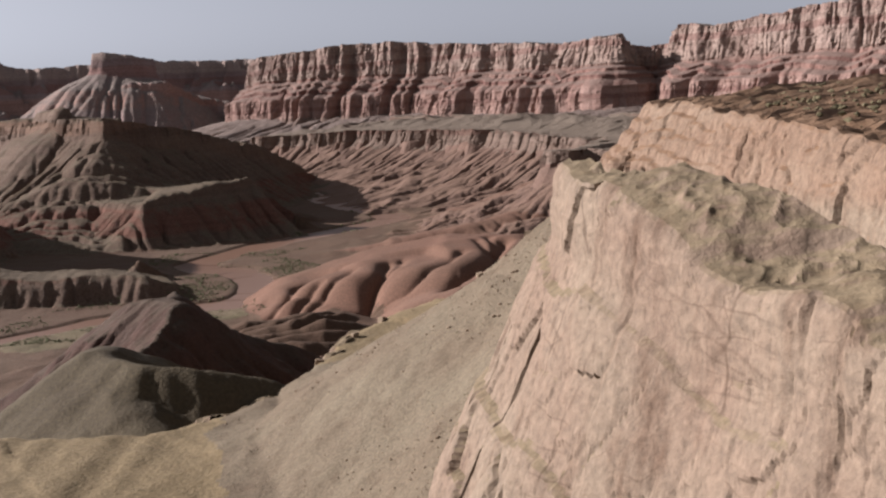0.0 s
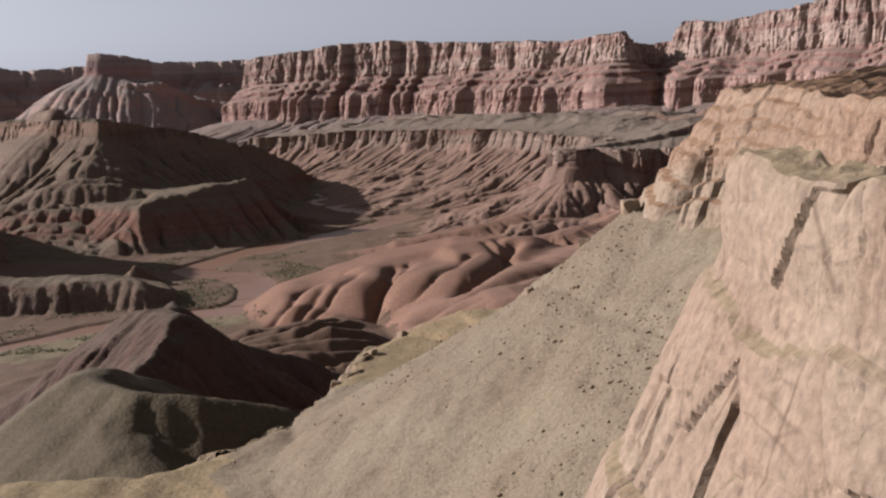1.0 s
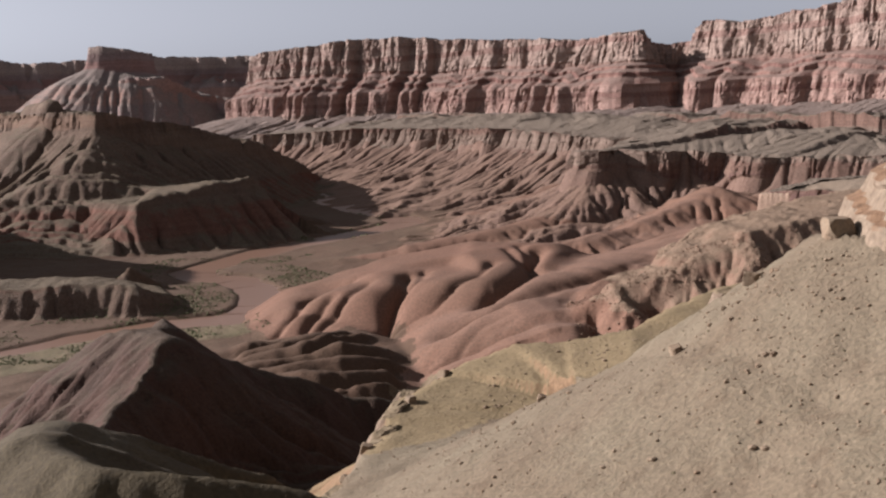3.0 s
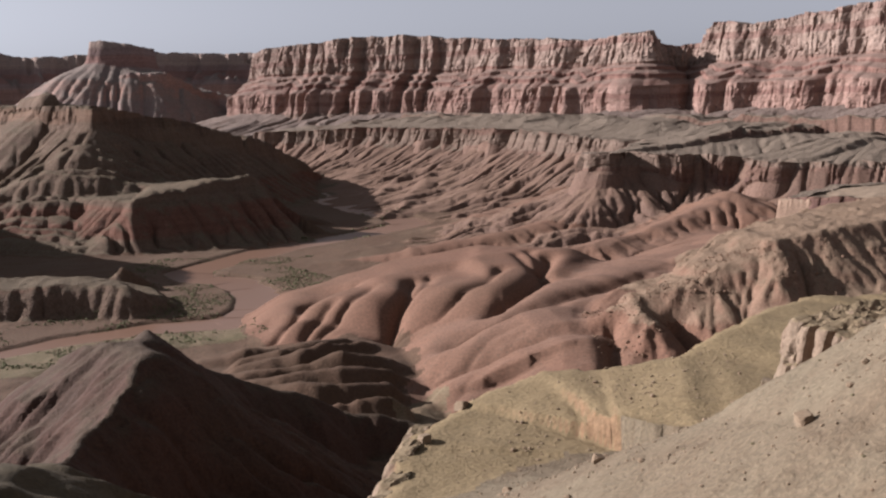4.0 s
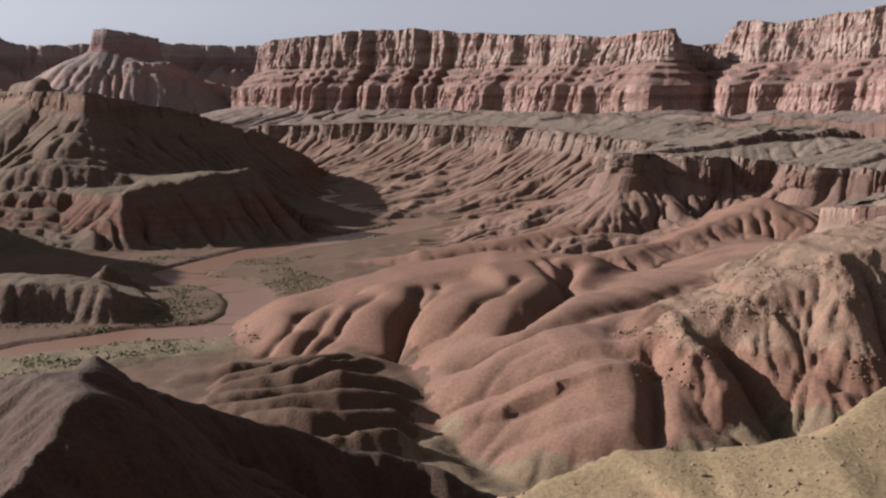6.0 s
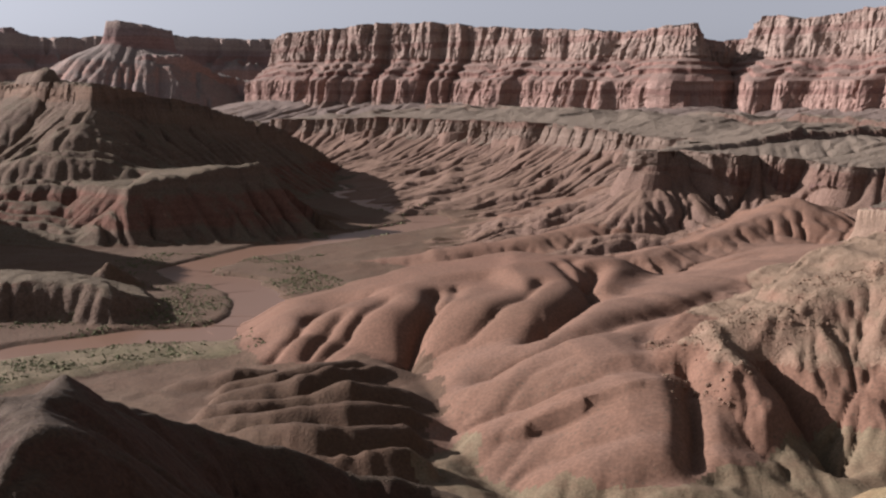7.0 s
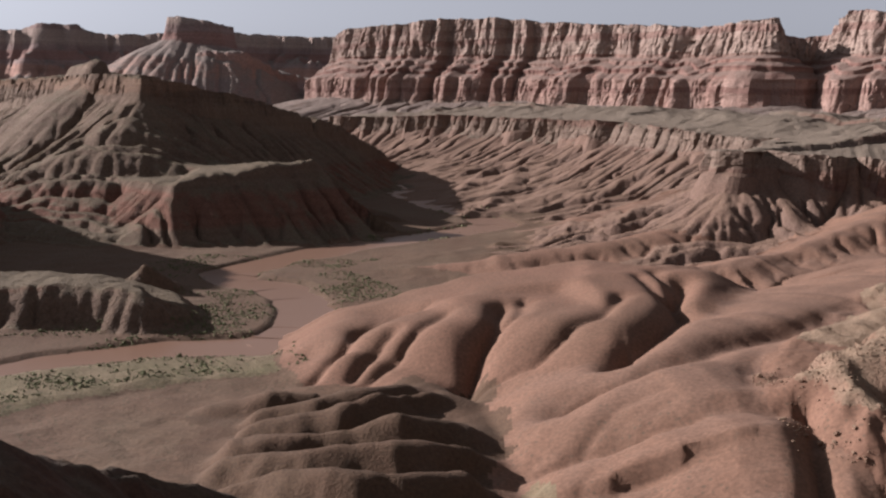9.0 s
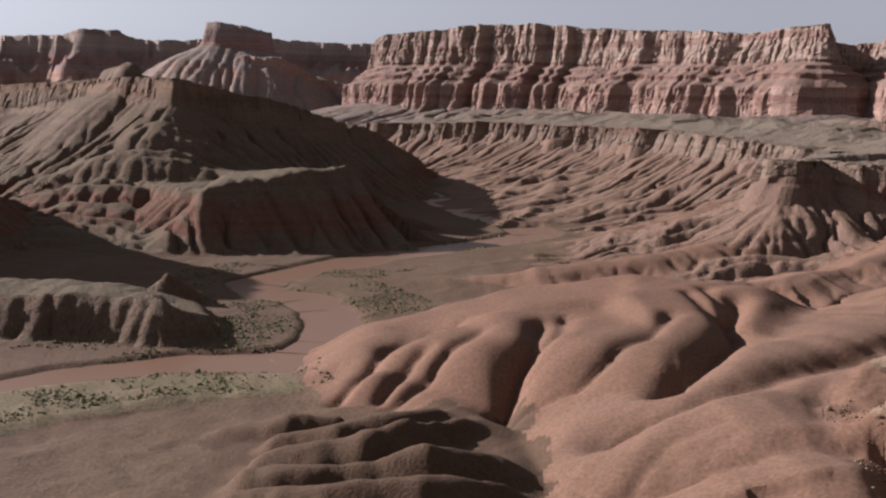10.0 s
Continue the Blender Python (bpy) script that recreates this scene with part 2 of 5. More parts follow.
LANDFORMS = {
    # name: (height function, fillet)
    "talus": (lambda x, y: talus_height(x, y), 3),
    "bench": (lambda x, y: landform(x, y, BENCH, [(0, 0), (4, 9), (9, 14), (60, 46), (140, 88)], warp=(30, 4), gully=(16, 7, 4, 30), rough=(6, 0.5), seed=40), 3),
    "dark_hill": (lambda x, y: joined(
        landform(x, y, [(-110, 350, 84), (-112, 366, 81), (-113, 400, 81), (-112, 438, 88), (-122, 468, 87), (-128, 492, 81), (-129, 515, 73), (-125, 540, 61), (-112, 560, 50), (-92, 572, 39), (-70, 588, 27), (-45, 592, 20), (-26, 584, 15)],
                 [(0, 0), (4, 1.2), (14, 9), (50, 42), (120, 92)], False, (30, 5), (22, 9, 6, 35), (8, 0.9), seed=50),
        landform(x, y, [(-112, 438, 88), (-126, 458, 87), (-145, 478, 82), (-165, 496, 70), (-190, 510, 52)], [(0, 0), (4, 1.0), (14, 7), (50, 34), (120, 80)], False, (24, 5), (16, 7, 8, 40), (8, 1.0), seed=52), 3), 4),
    "khaki_knoll": (lambda x, y: joined(joined(
        landform(x, y, [(-70, 240, 91), (-84, 266, 98), (-97, 289, 103), (-104, 312, 98), (-110, 345, 85)], [(0, 0), (6, 0.8), (16, 6), (45, 26), (100, 66)], False, (40, 4), None, (14, 0.4), seed=51),
        landform(x, y, [(-95, 284, 101), (-80, 270, 102), (-66, 270, 101), (-48, 274, 96)], [(0, 0), (3, 1.0), (12, 10), (40, 34), (90, 70)], False, (24, 2), None, (8, 0.3), seed=55), 3),
        landform(x, y, [(-99, 298, 100), (-97, 310, 96), (-88, 320, 92), (-77, 326, 86), (-66, 332, 79)], [(0, 0), (3, 1.0), (12, 10), (40, 36), (90, 70)], False, (20, 2), None, (8, 0.3), seed=57), 3), 4),
    "finger_hill": (lambda x, y: finger_height(x, y), 4),
    "gullied_hill": (lambda x, y: smoothed(gullied_height(x, y), 14), 6),
    "red_slope": (lambda x, y: joined(
        landform(x, y, [(-42, 790, 16), (-17, 777, 25), (13, 763, 34), (47, 782, 41), (91, 823, 44), (130, 870, 46), (200, 930, 50), (260, 980, 54), (210, 1110, 34)], [(0, 0), (25, 1.5), (60, 8), (100, 20), (150, 38), (240, 60)], False, (90, 14), (60, 4, 14, 80), (24, 0.6), seed=80),
        landform(x, y, [(47, 782, 41), (33, 738, 40), (42, 700, 40), (52, 668, 37), (48, 636, 25)], [(0, 0), (14, 1.5), (34, 8), (60, 20), (110, 40)], False, (60, 8), (40, 4, 10, 50), (18, 0.5), seed=84), 6), 8),
    "rocky_hill": (lambda x, y: smoothed(rocky_height(x, y), 2), 3),
    "low_bench": (lambda x, y: landform(x, y, [(-440, 935, 30), (-357, 942, 26), (-314, 950, 26), (-268, 945, 23), (-246, 965, 12), (-270, 1000, 16), (-320, 1010, 22), (-440, 1000, 30)],
                                        [(0, 0), (6, 3), (16, 14), (28, 24), (60, 45)], True, (40, 8), (14, 6, 2, 16), (10, 1.0), seed=100), 4),
    "river_bar": (lambda x, y: landform(x, y, [(-232, 940, 2.6), (-202, 968, 2.6), (-212, 1030, 3.4), (-240, 1056, 4.4), (-285, 1076, 4.8), (-300, 1040, 4.2), (-258, 985, 3.4)], [(0, 0), (6, 1.5), (14, 6), (30, 20)], True, (18, 5), None, (9, 0.5), seed=107), 1),
    "near_bank": (lambda x, y: landform(x, y, [(-340, 770, 2.4), (-285, 828, 2.4), (-228, 868, 2.4), (-160, 880, 2.4), (-140, 862, 2.8), (-215, 822, 3.0), (-300, 740, 3.0)], [(0, 0), (6, 1.2), (14, 5), (30, 20)], True, (18, 5), None, (9, 0.5), seed=108), 1),
    "far_bank": (lambda x, y: landform(x, y, [(-150, 990, 3.6), (-165, 1040, 4.6), (-190, 1090, 5.2), (-235, 1118, 6.0), (-215, 1190, 8.4), (-175, 1170, 8.0), (-140, 1080, 6.0)], [(0, 0), (6, 1.2), (14, 5), (30, 20)], True, (18, 5), None, (9, 0.5), seed=109), 1),
    "pyramid_hill": (lambda x, y: landform(x, y, [(-301, 1037, 26), (-285, 1042, 18)], [(0, 0), (40, 26), (80, 44)], False, (30, 5), (14, 5, 3, 20), (6, 0.6), seed=105), 3),
    "left_bench": (lambda x, y: landform(x, y, [(-362, 1278, 64), (-300, 1335, 74), (-247, 1388, 83), (-243, 1399, 80), (-300, 1402, 72), (-400, 1500, 70), (-640, 1650, 70), (-660, 1580, 62), (-560, 1450, 58), (-470, 1370, 60)],
                                         [(0, 0), (4, 8), (30, 26), (60, 48), (100, 68), (160, 84)], True, (60, 10), (26, 16, 4, 45), (14, 1.2), 0.02, seed=110), 4),
    "left_ridge": (lambda x, y: landform(x, y, [(-461, 1480, 166), (-455, 1560, 160), (-372, 1690, 137), (-304, 1850, 108), (-255, 1960, 66), (-230, 2040, 30), (-420, 2100, 80), (-700, 2000, 170), (-1300, 2300, 150),
                                                (-1200, 2100, 130), (-900, 1900, 145), (-720, 1720, 156), (-570, 1570, 166)],
                                         [(0, 0), (3, 20), (9, 27), (60, 58), (120, 92), (200, 132), (300, 160)], True, (70, 4), (26, 12, 12, 60), (16, 0.8), 0.03, seed=120), 4),
    "left_peak": (lambda x, y: landform(x, y, [(-550, 1580, 187), (-610, 1660, 182), (-560, 1800, 165)], [(0, 0), (8, 3), (16, 20), (24, 27), (60, 52), (110, 92)], False, (30, 5), None, (12, 0.5), seed=125), 6),
    "tonto_bench": (lambda x, y: apron_folds(x, y) + landform(x, y, [(a, b, c - 1.5) for a, b, c in reversed(TONTO_RIM)] + [(900, 3000, 150), (-300, 3000, 130)][::-1],
                                          [(0, 0), (10, 22), (20, 29), (60, 49), (110, 71), (180, 89), (300, 105)], True, (70, 5), (34, 15, 8, 70), (18, 0.8), 0.06, seed=130), 4),
    "foot_ridge_a": (lambda x, y: landform(x, y, [(150, 1500, 52), (70, 1430, 36), (-5, 1370, 23), (-55, 1345, 12)], [(0, 0), (14, 2.2), (45, 12), (100, 30), (180, 50)], False, (60, 14), (32, 5, 6, 45), (16, 0.8), seed=230), 7),
    "foot_ridge_b": (lambda x, y: landform(x, y, [(190, 1290, 62), (110, 1220, 42), (30, 1185, 30), (-50, 1160, 20), (-120, 1150, 10)], [(0, 0), (14, 2.2), (45, 12), (100, 30), (180, 50)], False, (60, 14), (32, 5, 6, 45), (16, 0.8), seed=235), 7),
    "foot_ridge_c": (lambda x, y: landform(x, y, [(80, 1680, 58), (0, 1590, 38), (-60, 1540, 24)], [(0, 0), (14, 2.2), (45, 12), (100, 30), (180, 50)], False, (60, 14), (32, 5, 6, 45), (16, 0.8), seed=240), 7),
    "foot_ridge_d": (lambda x, y: landform(x, y, [(-120, 2150, 70), (-160, 2020, 46), (-190, 1900, 30)], [(0, 0), (14, 2.2), (45, 12), (100, 30), (180, 50)], False, (60, 14), (32, 5, 6, 45), (16, 0.8), seed=245), 7),
    "foot_ridge_e": (lambda x, y: landform(x, y, [(260, 1180, 66), (190, 1130, 44), (110, 1075, 32), (40, 1060, 28)], [(0, 0), (14, 2.2), (45, 12), (100, 30), (180, 50)], False, (60, 14), (32, 5, 6, 45), (16, 0.8), seed=250), 7),
    "low_mesa": (lambda x, y: landform(x, y, [(a, b, c - 1.5) for a, b, c in MESA_RIM],
                                       [(0, 0), (2, 16), (7, 22), (50, 44), (100, 58), (200, 74)], True, (40, 3), (20, 5, 8, 40), (10, 0.6), seed=140), 5),
    "canyon_wall": (lambda x, y: landform(x, y, [(a, b, 150 + (c - 290) * 0.2) for a, b, c in reversed(WALL_RIM)] + [(-300, 4100, 170), (1700, 3600, 170)],
                                          [(0, 0), (80, 10), (115, 16), (170, 27), (260, 44), (360, 62), (420, 130)], True, (120, 12), (44, 15, 70, 170), (24, 1.6), 0.0, seed=150), 3),
    "butte": (lambda x, y: np.maximum(
        landform(x, y, [(-1022, 3222, 362), (-990, 3212, 362), (-900, 3214, 350), (-868, 3222, 342), (-868, 3340, 342), (-1022, 3340, 360)], [(0, 0), (5, 40), (14, 62), (60, 84), (110, 106), (300, 240)], True, (60, 4), (40, 6, 14, 60), (24, 1.0), seed=160),
        landform(x, y, [(-1160, 3260, 226), (-1075, 3190, 255), (-860, 3140, 266), (-790, 3160, 264), (-700, 3220, 216), (-640, 3420, 200), (-900, 3700, 250), (-1200, 3600, 240)], [(0, 0), (12, 46), (20, 62), (120, 110), (300, 190)], True, (90, 16), (50, 14, 8, 60), (24, 2), 0.03, seed=165, scallop=(100, 16))), 5),
    "far_rim": (lambda x, y: landform(x, y, [(-3600, 4300, 405), (-2300, 4450, 395), (-2020, 4420, 398), (-1940, 4400, 424), (-1780, 4400, 420), (-1690, 4460, 384), (-1500, 4500, 392), (-1171, 4450, 394), (-900, 4520, 390), (-500, 4480, 386), (300, 4400, 380), (300, 6000, 380), (-3600, 6000, 400)],
                                      [(0, 0), (14, 60), (60, 100), (110, 150), (130, 190), (260, 240), (500, 300)], True, (160, 30), (70, 16, 10, 80), (40, 2), seed=170, scallop=(200, 60)), 5),
    # ridge out of view, added so that its shadow covers the valley floor
    "unseen_shade_ridge": (lambda x, y: landform(x, y, [(-690, 1125, 178), (-690, 1160, 195), (-690, 1235, 190), (-705, 1295, 140), (-750, 1400, 108)], [(0, 0), (10, 6), (60, 58), (140, 130), (220, 190)], False, (40, 8), (30, 12, 5, 50), (14, 1.5), seed=180), 4),
}


def apron_folds(x, y):
    """Low folds of scree that run down from the canyon wall over the bench, none near its rim."""
    d, _, _ = nearest(x, y, [(a, b, 0) for a, b, _ in TONTO_RIM], False)
    return np.clip((d - 25) / 90, 0, 1) * (9 * ridged(0.8 * x - 0.6 * y, 0.30 * (0.6 * x + 0.8 * y), 75, 4, 640, 0.5) + 4)


def gullied_height(x, y):
    """A broad shale hill with a gentle top and a steep front."""
    return landform(x, y, [(70, 950, 46), (50, 890, 45), (30, 835, 43), (6, 808, 41), (-12, 828, 40), (-30, 842, 38), (-48, 858, 36), (-74, 846, 32), (-96, 850, 29), (-116, 852, 24), (-138, 866, 16), (-134, 930, 22), (-66, 960, 38), (0, 985, 45)],
                    [(0, 0), (8, 1.2), (20, 6.5), (40, 19), (58, 29), (90, 42), (140, 56)], True, (44, 7), (30, 3.0, 6, 34), (22, 0.5), 0.015, seed=70)


def rocky_height(x, y):
    """A rubbly hill with a broken crest and short noses towards the wash."""
    out = landform(x, y, [(48, 708, 37), (70, 700, 48), (102, 702, 56), (120, 706, 62), (166, 729, 76), (260, 770, 86), (420, 800, 100), (420, 960, 88), (260, 960, 62), (150, 880, 50), (90, 800, 45)], [(0, 0), (4, 2), (12, 7), (45, 24), (90, 42), (160, 64)], True, (28, 5), (18, 1.6, 4, 30), (7, 0.7), 0.0, seed=90)
    noses = [[(74, 702, 50), (80, 682, 48), (85, 655, 38), (84, 628, 19)], [(164, 726, 77), (154, 695, 64), (150, 660, 44), (150, 638, 22)]]
    for n, line in enumerate(noses):
        z = landform(x, y, line, [(0, 0), (8, 2.0), (20, 9), (45, 25), (80, 48)], False, (16, 4), (11, 2.4, 4, 18), (5, 0.9), seed=92 + n)
        out = joined(out, z, 2)
    return out


def finger_height(x, y):
    """Low rounded ribs that run side by side across the wash."""
    out = np.full(x.shape, -50.0)
    ribs = [[(-144, 750, 12), (-123, 752, 17), (-105, 764, 18), (-90, 786, 15)], [(-145, 725, 13), (-110, 733, 20), (-93, 748, 23), (-78, 768, 18)], [(-140, 698, 15), (-100, 703, 20), (-83, 709, 25), (-66, 718, 21)],
            [(-140, 680, 15), (-108, 677, 19), (-81, 685, 22), (-55, 696, 17)], [(-138, 656, 14), (-115, 655, 20), (-91, 650, 22), (-77, 654, 20), (-58, 668, 16)], [(-112, 630, 14), (-80, 626, 21), (-52, 634, 19)],
            [(-172, 772, 6), (-150, 778, 11), (-130, 782, 9)]]
    for n, line in enumerate(ribs):
        z = landform(x, y, line, [(0, 0), (3, 0.6), (7, 3.6), (13, 9.5), (40, 28)], False, (36, 7), (17, 2.2, 2, 10), (9, 0.6), seed=200 + n)
        out = joined(out, z, 2.5)
    return out


RAVINES = [
    # plan points of a gully floor, depth, half width
    ([(14, 870), (2, 836), (-14, 812), (-32, 798)], 4, 4.6),
    ([(-46, 880), (-49, 850), (-56, 822), (-62, 794)], 8, 5.2),
    ([(-34, 885), (-37, 854), (-50, 832)], 4, 4.5),
    ([(-76, 872), (-84, 856), (-102, 826), (-110, 812)], 3.5, 4.5),
    ([(-122, 880), (-129, 852), (-140, 826)], 6, 4.5),
    ([(-104, 850), (-114, 832), (-118, 820)], 5, 4),
    ([(64, 694), (60, 655), (54, 622)], 8, 5),
    ([(172, 722), (168, 690), (170, 660)], 7, 6),
    ([(97, 686), (104, 660), (107, 630)], 12, 7),
    ([(140, 860), (95, 815), (40, 765), (-18, 735)], 7, 10),
    ([(60, 690), (25, 690), (-20, 690)], 6, 9),
    ([(54, 920), (44, 862), (36, 830), (20, 795), (6, 774)], 9, 6.5),
    ([(28, 925), (35, 890), (41, 858)], 3.5, 4.5),
    ([(40, 942), (44, 905), (45, 875)], 3.5, 4.5),
    ([(60, 612), (0, 606), (-12, 622), (-34, 665), (-45, 740), (-60, 800), (-110, 838), (-150, 860)], 5, 9),
    ([(-100, 385), (-70, 420), (-40, 470), (-10, 560)], 8, 12),
]


def slopes(x, y, z):
    zu, zv = np.gradient(z, axis=1), np.gradient(z, axis=0)
    xu, xv, yv = np.gradient(x, axis=1), np.gradient(x, axis=0), np.gradient(y, axis=0)
    gx = zu / xu
    return gx, (zv - gx * xv) / yv


def smoothed(z, rounds):
    for _ in range(rounds):
        p = np.pad(z, 1, mode="edge")
        z = (p[:-2, 1:-1] + p[2:, 1:-1] + p[1:-1, :-2] + p[1:-1, 2:] + 2 * z) / 6
    return z


def rills(x, y, ax, ay, size, seed):
    """Stripes in (-1, 1) that vary along (ax, ay), joined from cell to cell, so that they branch."""
    x, y = x / size / 2.6, y / size / 2.6
    i, j = np.floor(x), np.floor(y)
    fx, fy = x - i, y - j
    total, weight = 0, 0
    for a in (-1, 0, 1, 2):
        for b in (-1, 0, 1, 2):
            hx, hy = hashed(i + a, j + b, None, seed), hashed(i + a, j + b, None, seed + 1)
            px, py = fx - a + 0.35 * hx, fy - b + 0.35 * hy
            w = np.exp(-2.2 * (px * px + py * py))
            total, weight = total + w * np.cos(6.2832 * 2.6 * (px * ax + py * ay)), weight + w
    return total / weight


def eroded(x, y, z, share):
    """Carves branching rills down the slopes."""
    space = np.abs(np.gradient(x, axis=1))
    for n, (size, depth) in enumerate(((30, 0.09), (14, 0.12), (6.5, 0.12), (3.0, 0.10))):
        gx, gy = slopes(x, y, smoothed(z, (10, 5, 3, 2)[n]))
        g = np.hypot(gx, gy) + 1e-6
        t = np.clip((g - (0.2 if n < 1 else 0.14)) / 0.4, 0, 1)
        t = t * np.clip((2.2 - g) / 1.2, 0.3, 1)
        amp = depth * size * share * t * t * (3 - 2 * t) * np.clip(size / space / 2.5 - 0.6, 0, 1)
        on = amp > 0.01
        v = np.zeros_like(z)
        v[on] = rills(x[on], y[on], -gy[on] / g[on], gx[on] / g[on], size, 400 + 10 * n)
        z = z - amp * ((1 - v) / 2) ** 1.4
    return z


def carved(x, y, z):
    for pts, depth, wide in RAVINES:
        lo, hi = np.min(pts, 0) - 4 * wide, np.max(pts, 0) + 4 * wide
        on = (x > lo[0]) & (x < hi[0]) & (y > lo[1]) & (y < hi[1])
        wx, wy = x[on] + 2.5 * noise2(x[on] / 26, y[on] / 26, 77), y[on] + 2.5 * noise2(x[on] / 26, y[on] / 26, 78)
        d, _, _ = nearest(wx, wy, [(a, c, 0) for a, c in pts], False)
        z[on] -= depth * np.exp(-((d / wide) ** 1.4))
    return z


def drained(x, y, z, share, rounds=9):
    """Lets rain run down the slopes and cut its channels."""
    rows, cols = z.shape
    dx, dy = np.abs(np.gradient(x, axis=1)), np.abs(np.gradient(y, axis=0))
    ids = np.arange(rows * cols).reshape(rows, cols)
    area = (dx * dy).ravel()
    steps = [(a, c) for a in (-1, 0, 1) for c in (-1, 0, 1) if a or c]
    for _ in range(rounds):
        soft = z + 0.4 * (smoothed(z, 1) - z)
        best, to = np.zeros(z.shape), ids.copy()
        for a, c in steps:
            r0, r1, c0, c1 = max(0, -a), rows - max(0, a), max(0, -c), cols - max(0, c)
            here, there = (slice(r0, r1), slice(c0, c1)), (slice(r0 + a, r1 + a), slice(c0 + c, c1 + c))
            s = (soft[here] - soft[there]) / np.hypot(a * dy[here], c * dx[here])
            m = s > best[here]
            best[here] = np.where(m, s, best[here])
            to[here] = np.where(m, ids[there], to[here])
        to = to.ravel()
        runs = (to != ids.ravel()).astype(float)
        water, flow = area.copy(), area.copy()
        for _ in range(110):
            water = np.bincount(to, water * runs, rows * cols)
            flow += water
        drop = np.maximum(z.ravel() - z.ravel()[to], 0).reshape(z.shape)
        power = np.clip(np.sqrt(flow.reshape(z.shape)) - 7, 0, 110)
        cut = np.minimum(0.032 * power * np.minimum(best, 0.9) * share, 0.75 * drop + 0.08)
        z = z - 0.45 * cut - 0.55 * smoothed(cut, 2) * 1.3
        creep = 0.11 * np.minimum(share, 1) * np.clip(1.1 - best, 0, 1)
        z = z + creep * (smoothed(z, 1) - z)
    return z


# ---- materials ----
def earth(name, low, high, bands=(), cracks=None, wander=26.0, rough=0.95, grain=2.0, bump=0.5, blotch=40.0, flat=None, flat_at=0.8, streak=0.0, speck=None):
    """Bare rock or soil: two colours mixed by patches and grain, beds that follow the height, another colour on level ground."""
    m = bpy.data.materials.new(name)
    m.use_nodes = True
    t = m.node_tree
    bsdf = t.nodes["Principled BSDF"]
    bsdf.inputs["Roughness"].default_value = rough
    bsdf.inputs["Specular IOR Level"].default_value = 0.15
    geo = t.nodes.new("ShaderNodeNewGeometry")
    sep = t.nodes.new("ShaderNodeSeparateXYZ")
    t.links.new(geo.outputs["Position"], sep.inputs[0])

    def tex(scale, detail=5, stretch=None, seed=0.0):
        n = t.nodes.new("ShaderNodeTexNoise")
        n.inputs["Scale"].default_value = scale
        n.inputs["Detail"].default_value = detail
        n.inputs["Roughness"].default_value = 0.6
        mp = t.nodes.new("ShaderNodeMapping")
        mp.inputs["Location"].default_value = (seed, seed * 1.7, seed * 0.3)
        if stretch:
            mp.inputs["Scale"].default_value = stretch
        t.links.new(geo.outputs["Position"], mp.inputs[0])
        t.links.new(mp.outputs[0], n.inputs["Vector"])
        return n.outputs["Fac"]

    def ramp(fac, a, b):
        r = t.nodes.new("ShaderNodeMapRange")
        r.inputs["From Min"].default_value, r.inputs["From Max"].default_value = a, b
        t.links.new(fac, r.inputs["Value"])
        return r.outputs[0]

    def mix(fac, a, b, mode="MIX"):
        n = t.nodes.new("ShaderNodeMix")
        n.data_type, n.blend_type = "RGBA", mode
        for value, slot in ((fac, n.inputs[0]), (a, n.inputs[6]), (b, n.inputs[7])):
            if isinstance(value, (int, float)):
                slot.default_value = value
            elif isinstance(value, tuple):
                slot.default_value = (*value, 1)
            else:
                t.links.new(value, slot)
        return n.outputs[2]

    def calc(op, a, b=0.0):
        n = t.nodes.new("ShaderNodeMath")
        n.operation = op
        for value, slot in ((a, n.inputs[0]), (b, n.inputs[1])):
            if isinstance(value, (int, float)):
                slot.default_value = value
            else:
                t.links.new(value, slot)
        return n.outputs[0]

    col = mix(ramp(tex(1 / blotch, 6), 0.35, 0.65), low, high)
    if bands:  # beds: (height, half thickness, colour)
        wob = calc("MULTIPLY", calc("SUBTRACT", tex(1 / 160, 3, None, 7.0), 0.5), wander)
        zed = calc("ADD", sep.outputs["Z"], wob)
        for at, half, tint in bands:
            near = calc("SUBTRACT", 1.0, calc("DIVIDE", calc("ABSOLUTE", calc("SUBTRACT", zed, float(at))), float(half)))
            col = mix(ramp(near, 0.0, 0.25), col, tint)
        fine = tex(0.02, 4, (0.05, 0.05, 9.0), 3.0)
        col = mix(ramp(fine, 0.3, 0.7), mix(0.45, col, (0.55, 0.48, 0.45), "MULTIPLY"), col)
    if flat:
        nz = t.nodes.new("ShaderNodeSeparateXYZ")
        t.links.new(geo.outputs["Normal"], nz.inputs[0])
        lev = calc("ADD", nz.outputs["Z"], calc("MULTIPLY", calc("SUBTRACT", tex(1 / 14, 5, None, 2.0), 0.5), 0.25))
        col = mix(ramp(lev, flat_at - 0.1, flat_at + 0.06), col, flat)
    if streak:
        s = tex(0.35, 4, (1.0, 1.0, 0.06), 5.0)
        col = mix(ramp(s, 0.52, 0.72), col, mix(streak, col, (0.38, 0.27, 0.22), "MULTIPLY"))
